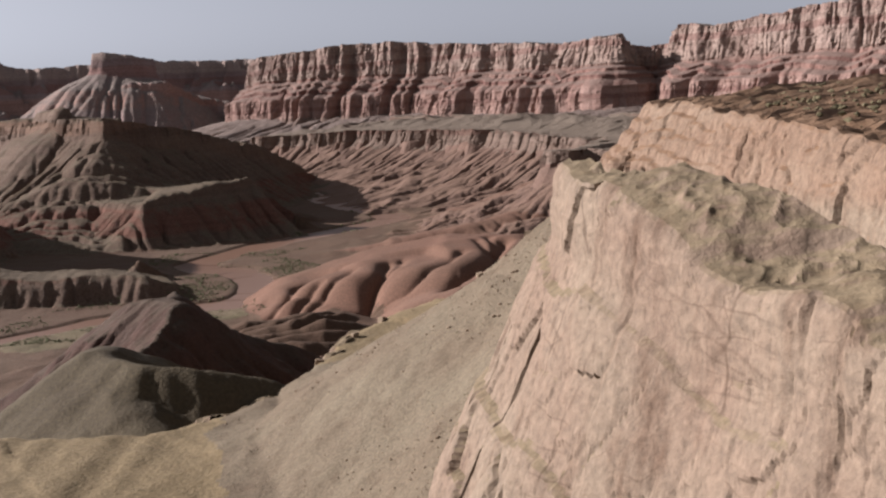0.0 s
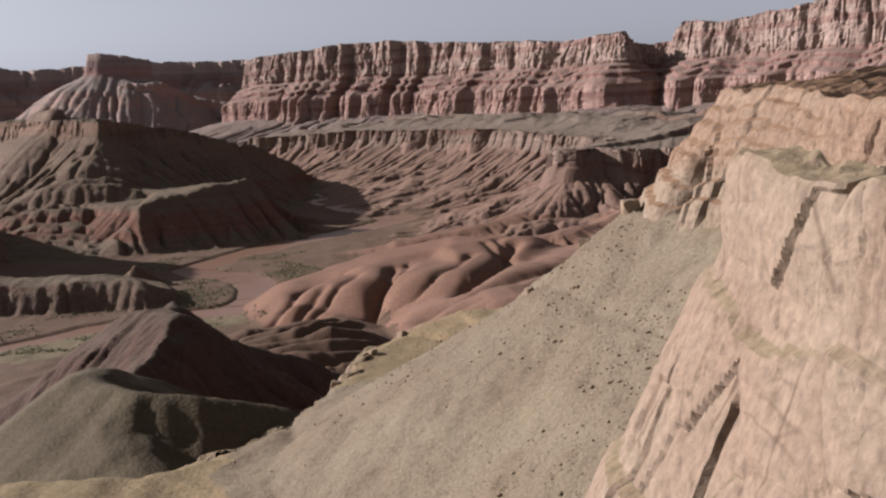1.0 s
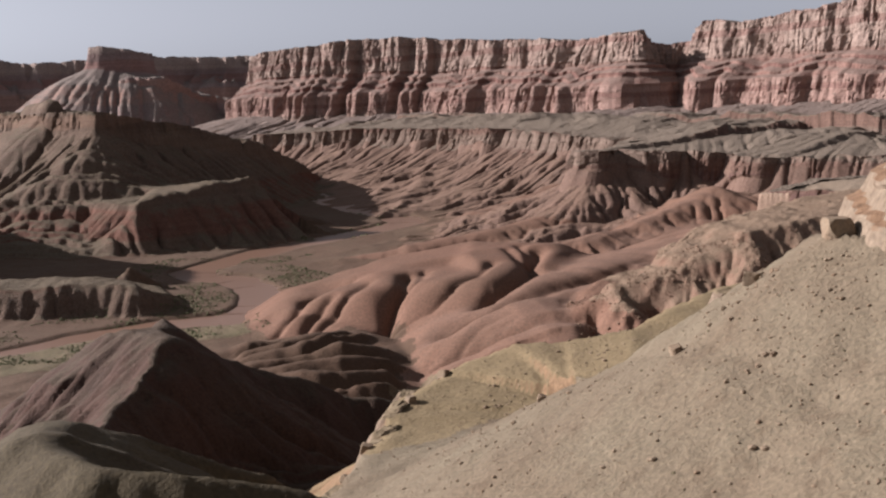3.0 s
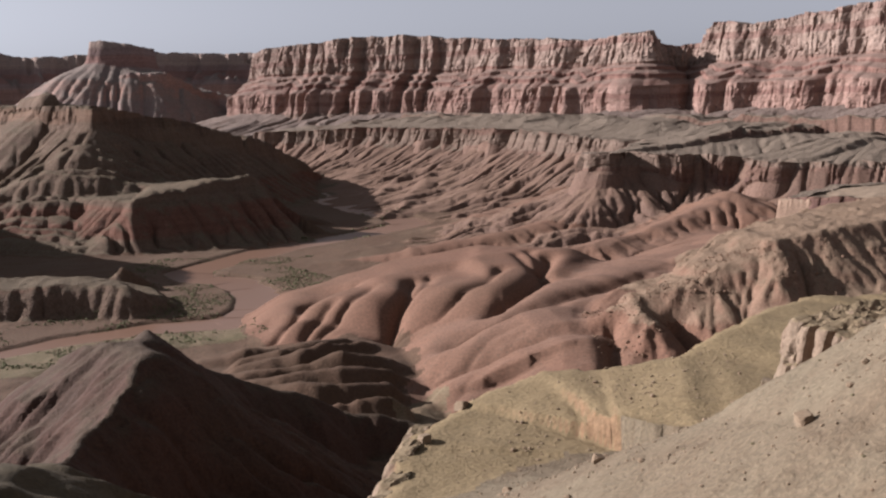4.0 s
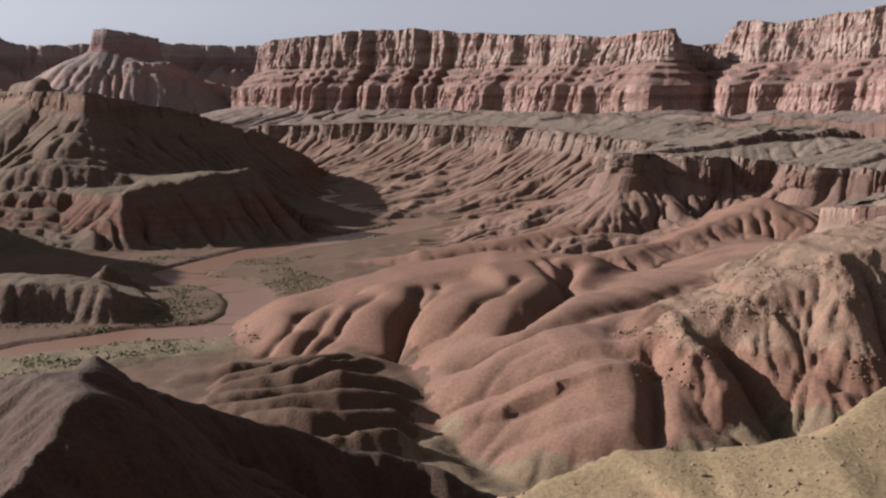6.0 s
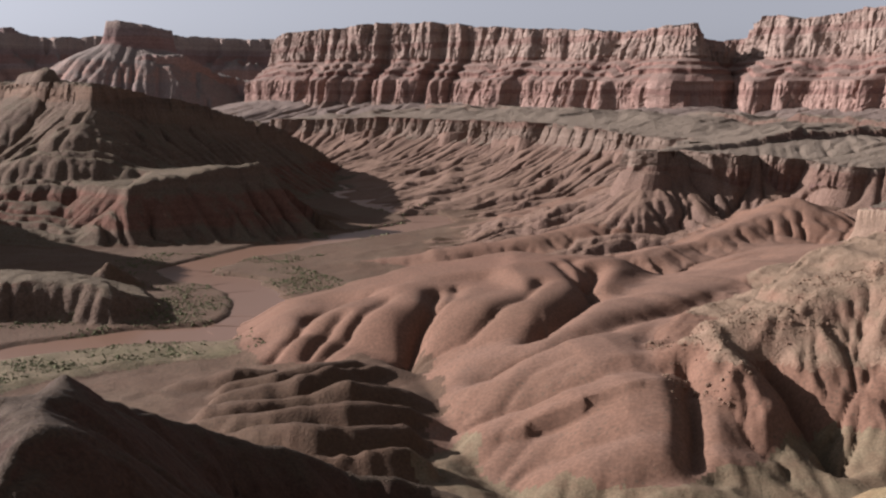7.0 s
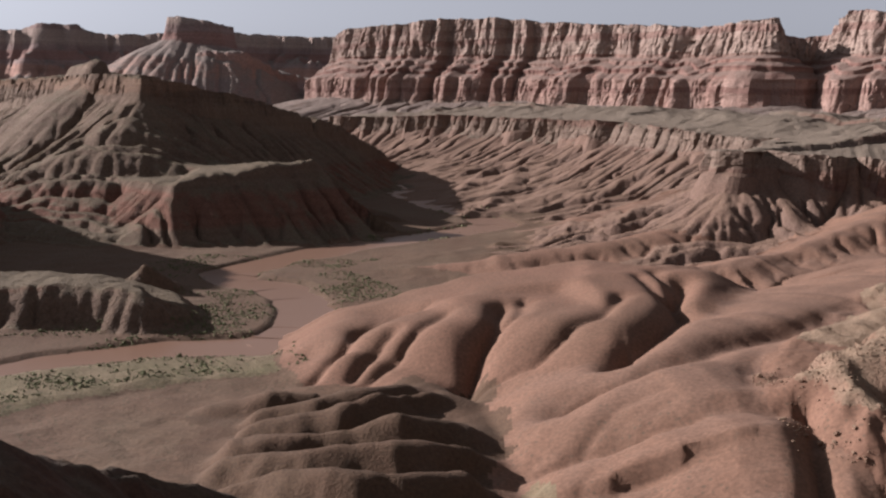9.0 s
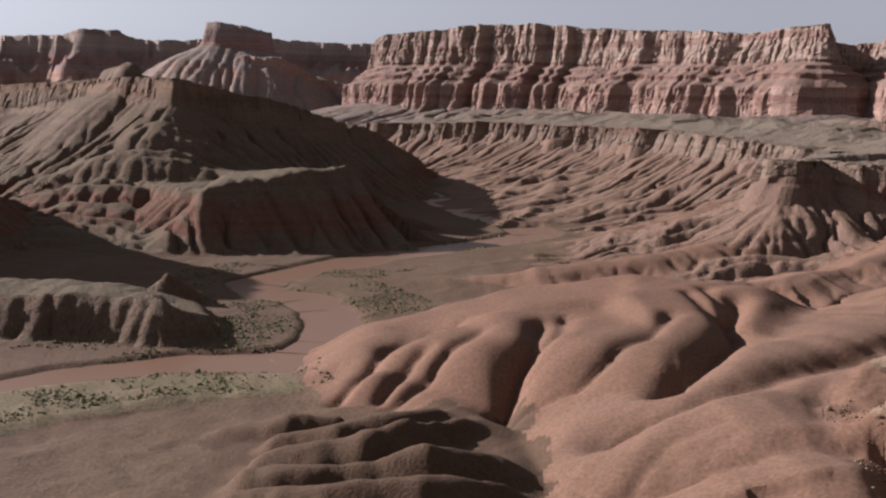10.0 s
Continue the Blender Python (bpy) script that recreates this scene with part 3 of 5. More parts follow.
    if cracks:  # joints coloured darker, broken up by patches
        for scale, squash, width, share in cracks:
            warp = t.nodes.new("ShaderNodeTexNoise")
            warp.inputs["Scale"].default_value = 0.3
            t.links.new(geo.outputs["Position"], warp.inputs["Vector"])
            mp = t.nodes.new("ShaderNodeMapping")
            mp.inputs["Scale"].default_value = (scale, scale, scale * squash)
            add = t.nodes.new("ShaderNodeMix")
            add.data_type, add.blend_type = "RGBA", "ADD"
            add.inputs[0].default_value = 1.6
            t.links.new(geo.outputs["Position"], add.inputs[6])
            t.links.new(warp.outputs["Color"], add.inputs[7])
            t.links.new(add.outputs[2], mp.inputs[0])
            v = t.nodes.new("ShaderNodeTexVoronoi")
            v.feature = "DISTANCE_TO_EDGE"
            v.inputs["Scale"].default_value = 1.0
            t.links.new(mp.outputs[0], v.inputs["Vector"])
            line = calc("MULTIPLY", ramp(v.outputs["Distance"], width, 0.0), ramp(tex(scale * 0.8, 3, None, 4.0 + squash), 0.52, 0.64))
            col = mix(calc("MULTIPLY", line, share), col, mix(1.0, col, (0.28, 0.22, 0.19), "MULTIPLY"))
    g = tex(grain, 6, None, 1.0)
    col = mix(ramp(g, 0.25, 0.75), mix(0.55, col, (0.55, 0.53, 0.50), "MULTIPLY"), mix(1.0, col, (1.42, 1.38, 1.32), "MULTIPLY"))
    if speck:  # scattered low scrub and stones
        v = t.nodes.new("ShaderNodeTexVoronoi")
        v.inputs["Scale"].default_value = speck[0]
        t.links.new(geo.outputs["Position"], v.inputs["Vector"])
        dot = calc("MULTIPLY", ramp(v.outputs["Distance"], 0.28, 0.16), ramp(tex(1 / 25, 3, None, 9.0), 0.42, 0.6))
        col = mix(calc("MULTIPLY", dot, speck[2]), col, speck[1])
    t.links.new(col, bsdf.inputs["Base Color"])
    b = t.nodes.new("ShaderNodeBump")
    b.inputs["Strength"].default_value = bump
    b.inputs["Distance"].default_value = 1.2 / grain
    t.links.new(g, b.inputs["Height"])
    t.links.new(b.outputs[0], bsdf.inputs["Normal"])
    return m


WALL = earth("canyon_wall_rock", (0.172, 0.126, 0.104), (0.148, 0.103, 0.085),
             [(296, 44, (0.24, 0.1803, 0.1659)), (236, 18, (0.1882, 0.1196, 0.1092)), (214, 9, (0.1651, 0.09604, 0.08715)), (190, 20, (0.2131, 0.1392, 0.1218))],
             wander=22, grain=0.35, bump=0.8, blotch=90, flat=(0.1584, 0.1235, 0.1081), flat_at=0.84, streak=0.5)
# paler than the rock itself, with distance haze put into the colour
FARROCK = earth("hazed_far_rock", (0.2349, 0.1758, 0.1642), (0.1959, 0.1369, 0.1301), [(370, 34, (0.2738, 0.2147, 0.1908)), (300, 20, (0.2147, 0.1305, 0.1162)), (225, 40, (0.2617, 0.1637, 0.1365))], grain=0.2, bump=0.6, blotch=140, flat=(0.1691, 0.1369, 0.1226), flat_at=0.8)
BENCHROCK = earth("bench_rock", (0.1404, 0.08862, 0.07034), (0.1151, 0.07211, 0.057), [(100, 14, (0.156, 0.1156, 0.09383)), (60, 16, (0.119, 0.07211, 0.06162))], grain=0.4, bump=0.8, blotch=60, flat=(0.148, 0.118, 0.093), flat_at=0.86, streak=0.5)
LEFTROCK = earth("ridge_rock", (0.1100, 0.0752, 0.0567), (0.1266, 0.0904, 0.0660), [(158, 10, (0.1450, 0.0947, 0.0679)), (40, 16, (0.1275, 0.0655, 0.0475))], grain=0.5, bump=0.8, blotch=50, flat=(0.1022, 0.0783, 0.0543), flat_at=0.86, streak=0.4)
BADLAND = earth("red_shale", (0.1409, 0.0783, 0.0552), (0.1156, 0.0674, 0.0471), grain=0.6, bump=0.15, blotch=70, speck=(0.4, (0.0571, 0.0487, 0.0348), 0.5))
BADLAND_PALE = earth("pale_shale", (0.1464, 0.0835, 0.0592), (0.1228, 0.0718, 0.0507), grain=0.6, bump=0.15, blotch=60, flat=(0.1381, 0.0835, 0.0616), flat_at=0.96, speck=(0.35, (0.0652, 0.0568, 0.0412), 0.5))
FINGER = earth("olive_shale", (0.0704, 0.0449, 0.0299), (0.0810, 0.0493, 0.0334), grain=0.8, bump=0.4, blotch=25, speck=(0.5, (0.0396, 0.0326, 0.0194), 0.5))
RUBBLE = earth("rubbly_rock", (0.1886, 0.1270, 0.0920), (0.1582, 0.0957, 0.0681), grain=0.9, bump=0.6, blotch=18, flat=(0.1677, 0.1190, 0.0839), flat_at=0.86, streak=0.4)
TALUS = earth("talus_gravel", (0.1354, 0.1109, 0.0780), (0.1166, 0.0893, 0.0620), grain=1.6, bump=0.5, blotch=22, streak=0.35, speck=(0.9, (0.0799, 0.0677, 0.0451), 0.45))
BENCHSOIL = earth("bench_soil", (0.1733, 0.1172, 0.0714), (0.1544, 0.09486, 0.05666), grain=1.0, bump=0.35, blotch=20, flat=(0.1584, 0.12, 0.06951), flat_at=0.84, streak=0.2, speck=(0.8, (0.07673, 0.06333, 0.03355), 0.7))
# darker than the sunlit soil: the flank's deep shade is put into the colour
DARKHILL = earth("shade_darkened_soil", (0.0517, 0.0332, 0.0252), (0.0597, 0.0332, 0.0252), grain=1.0, bump=0.6, blotch=30, flat=(0.0583, 0.0411, 0.0292), flat_at=0.84, streak=0.4, speck=(0.7, (0.0332, 0.0245, 0.0172), 0.5))
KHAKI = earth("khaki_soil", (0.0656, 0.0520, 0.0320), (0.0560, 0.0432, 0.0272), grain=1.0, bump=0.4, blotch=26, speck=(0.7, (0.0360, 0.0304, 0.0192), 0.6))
SAND = earth("river_flat", (0.0871, 0.0527, 0.0354), (0.0950, 0.0634, 0.0432), grain=0.5, bump=0.3, blotch=55, speck=(0.3, (0.0399, 0.0391, 0.0216), 0.8))

BARSOIL = earth("river_bar_soil", (0.150, 0.128, 0.084), (0.078, 0.098, 0.036), grain=0.6, bump=0.4, blotch=11, speck=(0.28, (0.046, 0.062, 0.022), 0.9))
BANKSOIL = earth("river_bank_soil", (0.1336, 0.1010, 0.0672), (0.1037, 0.0861, 0.0502), grain=0.6, bump=0.4, blotch=22, speck=(0.22, (0.0567, 0.0563, 0.0275), 0.9))

PALESLOPE = earth("pale_slope_soil", (0.2112, 0.1525, 0.1154), (0.1813, 0.1236, 0.0927), grain=0.7, bump=0.35, blotch=30, flat=(0.2061, 0.1597, 0.1185), flat_at=0.88, streak=0.25, speck=(0.4, (0.0979, 0.0773, 0.0535), 0.5))
GREYSHALE = earth("grey_shale", (0.116, 0.078, 0.062), (0.134, 0.085, 0.066), grain=0.5, bump=0.5, blotch=60, flat=(0.150, 0.097, 0.072), flat_at=0.90, streak=0.3)
WASHSOIL = earth("wash_gravel", (0.128, 0.100, 0.066), (0.110, 0.076, 0.050), grain=0.9, bump=0.3, blotch=9, speck=(0.5, (0.070, 0.066, 0.036), 0.8))
RIBBED = [(-185, 760, 0), (-170, 690, 0), (-150, 650, 0), (-110, 622, 0), (-50, 632, 0), (-42, 700, 0), (-58, 790, 0), (-75, 812, 0), (-140, 800, 0)]  # plan of the ribbed hills
WASH = [(-52, 640, 0), (-30, 690, 0), (-20, 640, 0), (10, 615, 0), (41, 608, 0), (77, 626, 0), (110, 652, 0), (155, 680, 0), (230, 705, 0), (230, 660, 0), (137, 622, 0), (65, 570, 0), (0, 575, 0), (-38, 600, 0)]  # plan of a dry wash

TERRAIN = {
    # landform: (object name, material, label, category)
    "floor": ("ground", SAND, "bare reddish sand and silt of the canyon floor", "ground"),
    "talus": ("talus_slope", TALUS, "pale khaki gravel slope below the cliffs, dotted with scrub", "slope"),
    "bench": ("rock_bench", BENCHSOIL, "khaki bench with a crumbling pale rock edge", "rock bench"),
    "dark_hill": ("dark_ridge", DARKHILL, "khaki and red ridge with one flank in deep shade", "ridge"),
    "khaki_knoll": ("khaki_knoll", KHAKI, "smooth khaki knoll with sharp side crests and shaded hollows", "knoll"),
    "finger_hill": ("ribbed_hills", FINGER, "low rounded olive-brown ribs beside a dry wash", "hills"),
    "gullied_hill": ("gullied_hill", BADLAND, "smooth red-brown shale hill cut by dark gullies", "hill"),
    "red_slope": ("shale_slope", BADLAND_PALE, "long smooth pinkish shale slope with shallow folds", "slope"),
    "rocky_hill": ("rocky_hill", RUBBLE, "rubbly tan and red hill with broken dark clefts", "hill"),
    "river_bar": ("river_bar", BARSOIL, "low sandy river bar overgrown with green and yellow scrub", "river bar"),
    "near_bank": ("river_bank", BANKSOIL, "pale sandy river bank dotted with scrub", "river bank"),
    "far_bank": ("river_bank", BANKSOIL, "pale sandy river bank with green scrub along the bend", "river bank"),
    "low_bench": ("river_bench", LEFTROCK, "low brown bench with a gullied face above the river", "rock bench"),
    "pyramid_hill": ("pyramid_hill", BADLAND, "small pointed reddish hill beside the river", "hill"),
    "left_bench": ("shaded_bench", LEFTROCK, "flat-topped brown bench with a steep face in shadow", "rock bench"),
    "left_ridge": ("cliff_capped_ridge", LEFTROCK, "long brown ridge with a banded cliff cap and ribbed flanks", "ridge"),
    "tonto_bench": ("cliff_bench", BENCHROCK, "broad bench ending in a notched brown cliff band", "rock bench"),
    "foot_ridge_a": ("shale_ridge", BADLAND_PALE, "rounded reddish shale ridge running down to the river bend", "ridge"),
    "foot_ridge_b": ("shale_ridge", BADLAND, "long gullied red-brown ridge below a cliff bench", "ridge"),
    "foot_ridge_c": ("shale_ridge", BADLAND_PALE, "short pinkish shale ridge under the cliff band", "ridge"),
    "foot_ridge_d": ("shale_ridge", BADLAND, "far red-brown ridge beside the upper river", "ridge"),
    "foot_ridge_e": ("shale_ridge", BADLAND_PALE, "broad smooth red ridge below a low mesa", "ridge"),
    "low_mesa": ("low_mesa", BENCHROCK, "low tan mesa with a short dark cliff edge", "mesa"),
    "canyon_wall": ("canyon_wall", WALL, "high banded pink and red canyon wall with shadowed alcoves", "canyon wall"),
    "butte": ("butte", FARROCK, "flat-topped hazy butte on a stepped red base", "butte"),
    "far_rim": ("far_canyon_rim", FARROCK, "distant hazy level canyon rim with pale cliffs", "canyon rim"),
    "left_peak": ("ridge_peak", LEFTROCK, "low brown peak on the cliff-capped ridge", "peak"),
    "wash": ("dry_wash", WASHSOIL, "khaki gravel floor of a dry wash below shale slopes", "dry wash"),
    "unseen_shade_ridge": ("unseen_shade_ridge", LEFTROCK, "brown ribbed ridge out of view that shades the valley floor", "ridge"),
}


GROUND = {}
WHOLES = {}


def ground_at(x, y):
    """The terrain's height at points of the plan."""
    ys, z = GROUND["ys"], GROUND["z"]
    x, y = np.asarray(x, float), np.asarray(y, float)
    far = np.maximum(y, 0)
    u = np.where(x < 0, x / (170 + 0.60 * far), x / (120 + 0.46 * far))
    r = np.interp(y, ys, np.arange(len(ys)))
    c = np.clip((u + 1) / 2 * (z.shape[1] - 1), 0, z.shape[1] - 1.001)
    i, j = np.minimum(r.astype(int), len(ys) - 2), c.astype(int)
    f, g = r - i, c - j
    return (z[i, j] * (1 - g) + z[i, j + 1] * g) * (1 - f) + (z[i + 1, j] * (1 - g) + z[i + 1, j + 1] * g) * f


def stepped(parts):
    out = [parts[0][0]]
    for a, b, step in parts:
        n = max(1, round((b - a) / step))
        out += list(a + (b - a) * (np.arange(n) + 1) / n)
    return np.array(out)


def build_terrain():
    ys = stepped([(-400, -60, 20), (-60, 140, 1.6), (140, 480, 1.25), (480, 1100, 2.1), (1100, 1700, 2.6), (1700, 2800, 3.4), (2800, 3500, 6), (3500, 4700, 12), (4700, 6000, 100)])
    u = np.linspace(-1, 1, 700)
    gx, gy = np.meshgrid(u, ys)
    far = np.maximum(gy, 0)
    x = np.where(gx < 0, gx * (170 + 0.60 * far), gx * (120 + 0.46 * far))
    y = gy
    z = floor_height(x, y)
    ids = np.zeros(x.shape, int)
    names = ["floor"]
    mottle = 2.2 * fbm(x, y, 22, 4, 530) - 0.6
    for n, (name, (height, fillet)) in enumerate(LANDFORMS.items(), 1):
        h = height(x, y)
        ids = np.where(h + mottle * (0.0 if name in ("river_bar", "near_bank", "far_bank") else 1.0) > z, n, ids)
        z = joined(z, h, fillet)
        names.append(name)
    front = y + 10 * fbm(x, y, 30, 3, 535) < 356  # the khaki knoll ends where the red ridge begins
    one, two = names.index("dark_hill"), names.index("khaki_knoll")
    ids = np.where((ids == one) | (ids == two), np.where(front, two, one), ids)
    z = carved(x, y, z)
    d, _, _ = nearest(x, y, RIBBED, True)
    ids = np.where((d + 22 * fbm(x, y, 26, 4, 545) < 0) & (z < 30), names.index("finger_hill"), ids)
    d, _, _ = nearest(x, y, WASH, True)
    ids = np.where((d + 9 * fbm(x, y, 18, 3, 540) < 0) & (z < 26), len(names), ids)
    names.append("wash")
    share = np.array([ERODE.get(n, (1.0, 1.0))[0] for n in names])[ids]
    rough = smoothed(np.array([ERODE.get(n, (1.0, 1.0))[1] for n in names])[ids], 6)
    z = eroded(x, y, z, smoothed(share, 6))
    z = drained(x, y, z, smoothed(np.array([DRAIN.get(n, 1.0) for n in names])[ids], 4))
    soft = smoothed((np.isin(ids, [names.index("gullied_hill"), names.index("red_slope")])).astype(float), 5)
    z = z + 0.6 * soft * (smoothed(z, 1) - z)
    fine = np.clip(1.6 / np.abs(np.gradient(x, axis=1)), 0, 1)
    z = z + rough * (0.8 * ridged(x, y, 16, 4, 500, 0.55) + 0.22 * fine * ridged(x, y, 2.4, 2, 510))
    GROUND.update(ys=ys, z=z)
    co = np.stack([x, y, z], -1).reshape(-1, 3)
    rows, cols = x.shape
    base = (np.arange(rows - 1)[:, None] * cols + np.arange(cols - 1)[None, :]).ravel()
    quads = np.stack([base, base + 1, base + cols + 1, base + cols], 1)
    fid = ids[:-1, :-1].ravel()
    high = (z + 4 * noise2(x / 50, y / 50, 520))[:-1, :-1].ravel()
    band = np.zeros(len(fid), int)
    for n, name in enumerate(names):
        for k, (_, above) in enumerate(LEVELS.get(name, [])):
            band[(fid == n) & (high < above)] = k + 1
    key = settled((fid * 10 + band).reshape(rows - 1, cols - 1), 450)
    patch = patches(key).ravel()
    fid, band = key.ravel() // 10, key.ravel() % 10
    for n, name in enumerate(names):
        if not (fid == n).any():
            continue
        obname, mat, label, category = TERRAIN[name]
        levels = LEVELS.get(name)
        if not levels:
            for one in [fid == n] if name == "floor" else apart(fid == n, patch):
                cut_out(obname, co, quads[one], mat, label, category, "structure" if name == "floor" else "")
            continue
        whole = WHOLES[name] = tagged(new(obname), label, category)
        q = np.mean(co[np.unique(quads[fid == n])], 0)
        whole.location = (q[0], q[1], co[np.unique(quads[fid == n])][:, 2].min())
        for k, (part_name, above) in enumerate(levels):
            for one in apart((fid == n) & (band == k), patch):
                ob = cut_out(part_name, co, quads[one], {"low_mesa": PALESLOPE, "tonto_bench": GREYSHALE}.get(name, mat) if part_name == "gullied_slope" else PALESLOPE if part_name == "mesa_top" else BADLAND if part_name == "red_flank" else mat)
                ob.parent = whole
                ob.matrix_parent_inverse = Matrix.Translation(whole.location).inverted()


def patches(key):
    """Numbers the connected patches of equal keys."""
    lab = np.arange(key.size).reshape(key.shape)
    side, down = key[:, 1:] == key[:, :-1], key[1:] == key[:-1]
    for _ in range(160):
        was = lab.copy()
        low = np.where(side, np.minimum(lab[:, 1:], lab[:, :-1]), key.size)
        lab[:, 1:] = np.minimum(lab[:, 1:], low)
        lab[:, :-1] = np.minimum(lab[:, :-1], low)
        low = np.where(down, np.minimum(lab[1:], lab[:-1]), key.size)
        lab[1:] = np.minimum(lab[1:], low)
        lab[:-1] = np.minimum(lab[:-1], low)
        lab = lab.ravel()[lab]
        if (lab == was).all():
            break
    return lab


def settled(key, least):
    """Gives every patch of fewer than so many cells to its neighbours."""
    _, which, count = np.unique(patches(key), return_inverse=True, return_counts=True)
    loose = (count[which] < least).reshape(key.shape)
    for _ in range(80):
        if not loose.any():
            break
        for a, c in ((0, 1), (0, -1), (1, 0), (-1, 0)):
            take = loose & ~np.roll(loose, (a, c), (0, 1))
            key = np.where(take, np.roll(key, (a, c), (0, 1)), key)
            loose = loose & ~take
    return key


def apart(mask, patch):
    """Masks of the larger separate pieces; crumbs stay with the largest."""
    at = np.flatnonzero(mask)
    if not len(at):
        return []
    _, which, count = np.unique(patch[at], return_inverse=True, return_counts=True)
    main = count.argmax()
    big = [k for k in range(len(count)) if k != main and count[k] > 200]
    return [at[~np.isin(which, big)]] + [at[which == k] for k in big]


DRAIN = {"floor": 0.12, "talus": 0.05, "bench": 0.5, "finger_hill": 0.6, "river_bar": 0.0, "near_bank": 0.0, "far_bank": 0.0, "dark_hill": 0.9, "khaki_knoll": 0.35, "gullied_hill": 0.8, "red_slope": 1.1, "rocky_hill": 0.6, "left_ridge": 1.5, "left_peak": 0.5, "foot_ridge_a": 2.0, "foot_ridge_b": 2.0, "foot_ridge_c": 2.0, "foot_ridge_d": 2.0, "foot_ridge_e": 2.0, "far_rim": 0.6, "tonto_bench": 1.8}  # how deep rain cuts
ERODE = {
    # landform: (depth of rills, small relief)
    "floor": (0.2, 0.4), "talus": (0.16, 0.45), "bench": (0.2, 0.35), "dark_hill": (0.9, 1.0), "khaki_knoll": (0.3, 0.45), "finger_hill": (0.12, 0.35), "gullied_hill": (0.15, 0.2), "red_slope": (0.2, 0.25),
    "rocky_hill": (0.9, 1.9), "low_bench": (1.2, 1.0), "river_bar": (0.0, 0.25), "near_bank": (0.0, 0.25), "far_bank": (0.0, 0.3), "left_bench": (0.9, 0.5), "left_ridge": (1.8, 1.4), "left_peak": (0.6, 0.8), "tonto_bench": (1.3, 0.9), "canyon_wall": (0.7, 1.6), "butte": (0.7, 1.6), "far_rim": (0.7, 1.6),
    "foot_ridge_a": (0.3, 0.3), "foot_ridge_b": (0.3, 0.3), "foot_ridge_c": (0.3, 0.3), "foot_ridge_d": (0.7, 0.5), "foot_ridge_e": (0.6, 0.4),
}
LEVELS = {
    "talus": [("scree_head", 116), ("lower_apron", -100)],
    "red_slope": [("upper_slope", 30), ("lower_slope", -100)],
    "foot_ridge_a": [("ridge_crest", 30), ("gullied_flank", -100)], "foot_ridge_b": [("ridge_crest", 30), ("gullied_flank", -100)],
    "foot_ridge_c": [("ridge_crest", 34), ("gullied_flank", -100)], "foot_ridge_d": [("ridge_crest", 44), ("gullied_flank", -100)],
    "foot_ridge_e": [("ridge_crest", 34), ("gullied_flank", -100)], "left_peak": [("rocky_cap", 160), ("scree_slope", -100)],
    "gullied_hill": [("rounded_crest", 30), ("gullied_flank", -100)],
    "low_mesa": [("mesa_top", 58), ("gullied_slope", -100)],
    "low_bench": [("bench_top", 18), ("gullied_face", -100)],
    # landform: its beds from the top down, each with the height it reaches down to
    "canyon_wall": [("talus_apron", -100)],
    "butte": [("cap", 268), ("stepped_base", -100)],
    "far_rim": [("upper_cliff", 330), ("lower_slope", -100)],
    "left_ridge": [("ridge_top", 148), ("ribbed_flank", -100)],
    "left_bench": [("bench_top", 58), ("steep_face", -100)],
    "tonto_bench": [("bench_top", 84), ("gullied_slope", -100)],
    "rocky_hill": [("rubbly_crest", 42), ("red_flank", -100)],
    "bench": [("bench_top", 84), ("crumbling_edge", -100)],
    "dark_hill": [("crest", 70), ("lower_flank", -100)],
    "khaki_knoll": [("knoll_top", 88), ("lower_flank", -100)],
}


def cut_out(name, co, q, mat, label="", category="", kind=""):
    if not len(q):
        return None
    used, back = np.unique(q, return_inverse=True)
    return sheet(name, co[used], back.reshape(-1, 4), mat, label, category, kind)


def sheet(name, co, quads, mat, label="", category="", kind="", parent=None, smooth=True):
    me = bpy.data.meshes.new(name)
    me.vertices.add(len(co))
    me.vertices.foreach_set("co", np.ascontiguousarray(co, np.float32).ravel())
    me.loops.add(quads.size)
    me.loops.foreach_set("vertex_index", np.ascontiguousarray(quads, np.int32).ravel())
    me.polygons.add(len(quads))
    k = quads.shape[1]
    me.polygons.foreach_set("loop_start", np.arange(0, quads.size, k, dtype=np.int32))
    me.polygons.foreach_set("loop_total", np.full(len(quads), k, np.int32))
    me.polygons.foreach_set("use_smooth", np.full(len(quads), smooth, bool))
    me.update(calc_edges=True)
    me.materials.append(mat)
    ob = new(name, me)
    if parent:
        ob.parent = parent
    return tagged(ob, label, category, "", kind)


build_terrain()

# ---- river ----
WATER = bpy.data.materials.new("river_water")
WATER.use_nodes = True
wb = WATER.node_tree.nodes["Principled BSDF"]
wb.inputs["Base Color"].default_value = (0.165, 0.098, 0.068, 1)
wb.inputs["Roughness"].default_value = 0.3
wb.inputs["Specular IOR Level"].default_value = 0.12


def build_river():
    p = np.array(RIVER, float)
    t = np.linspace(0, len(p) - 1, 400)
    cx, cy = np.interp(t, range(len(p)), p[:, 0]), np.interp(t, range(len(p)), p[:, 1])
    dx, dy = np.gradient(cx), np.gradient(cy)
    n = np.hypot(dx, dy)
    rows = [np.stack([cx - dy / n * w, cy + dx / n * w, valley(cy) - 0.3], -1) for w in np.linspace(-26, 26, 5)]
    co = np.stack(rows, 1).reshape(-1, 3)
    base = (np.arange(399)[:, None] * 5 + np.arange(4)[None, :]).ravel()
    sheet("river", co, np.stack([base, base + 1, base + 6, base + 5], 1), WATER, "muddy brown river winding between sand banks", "river", "structure")


build_river()


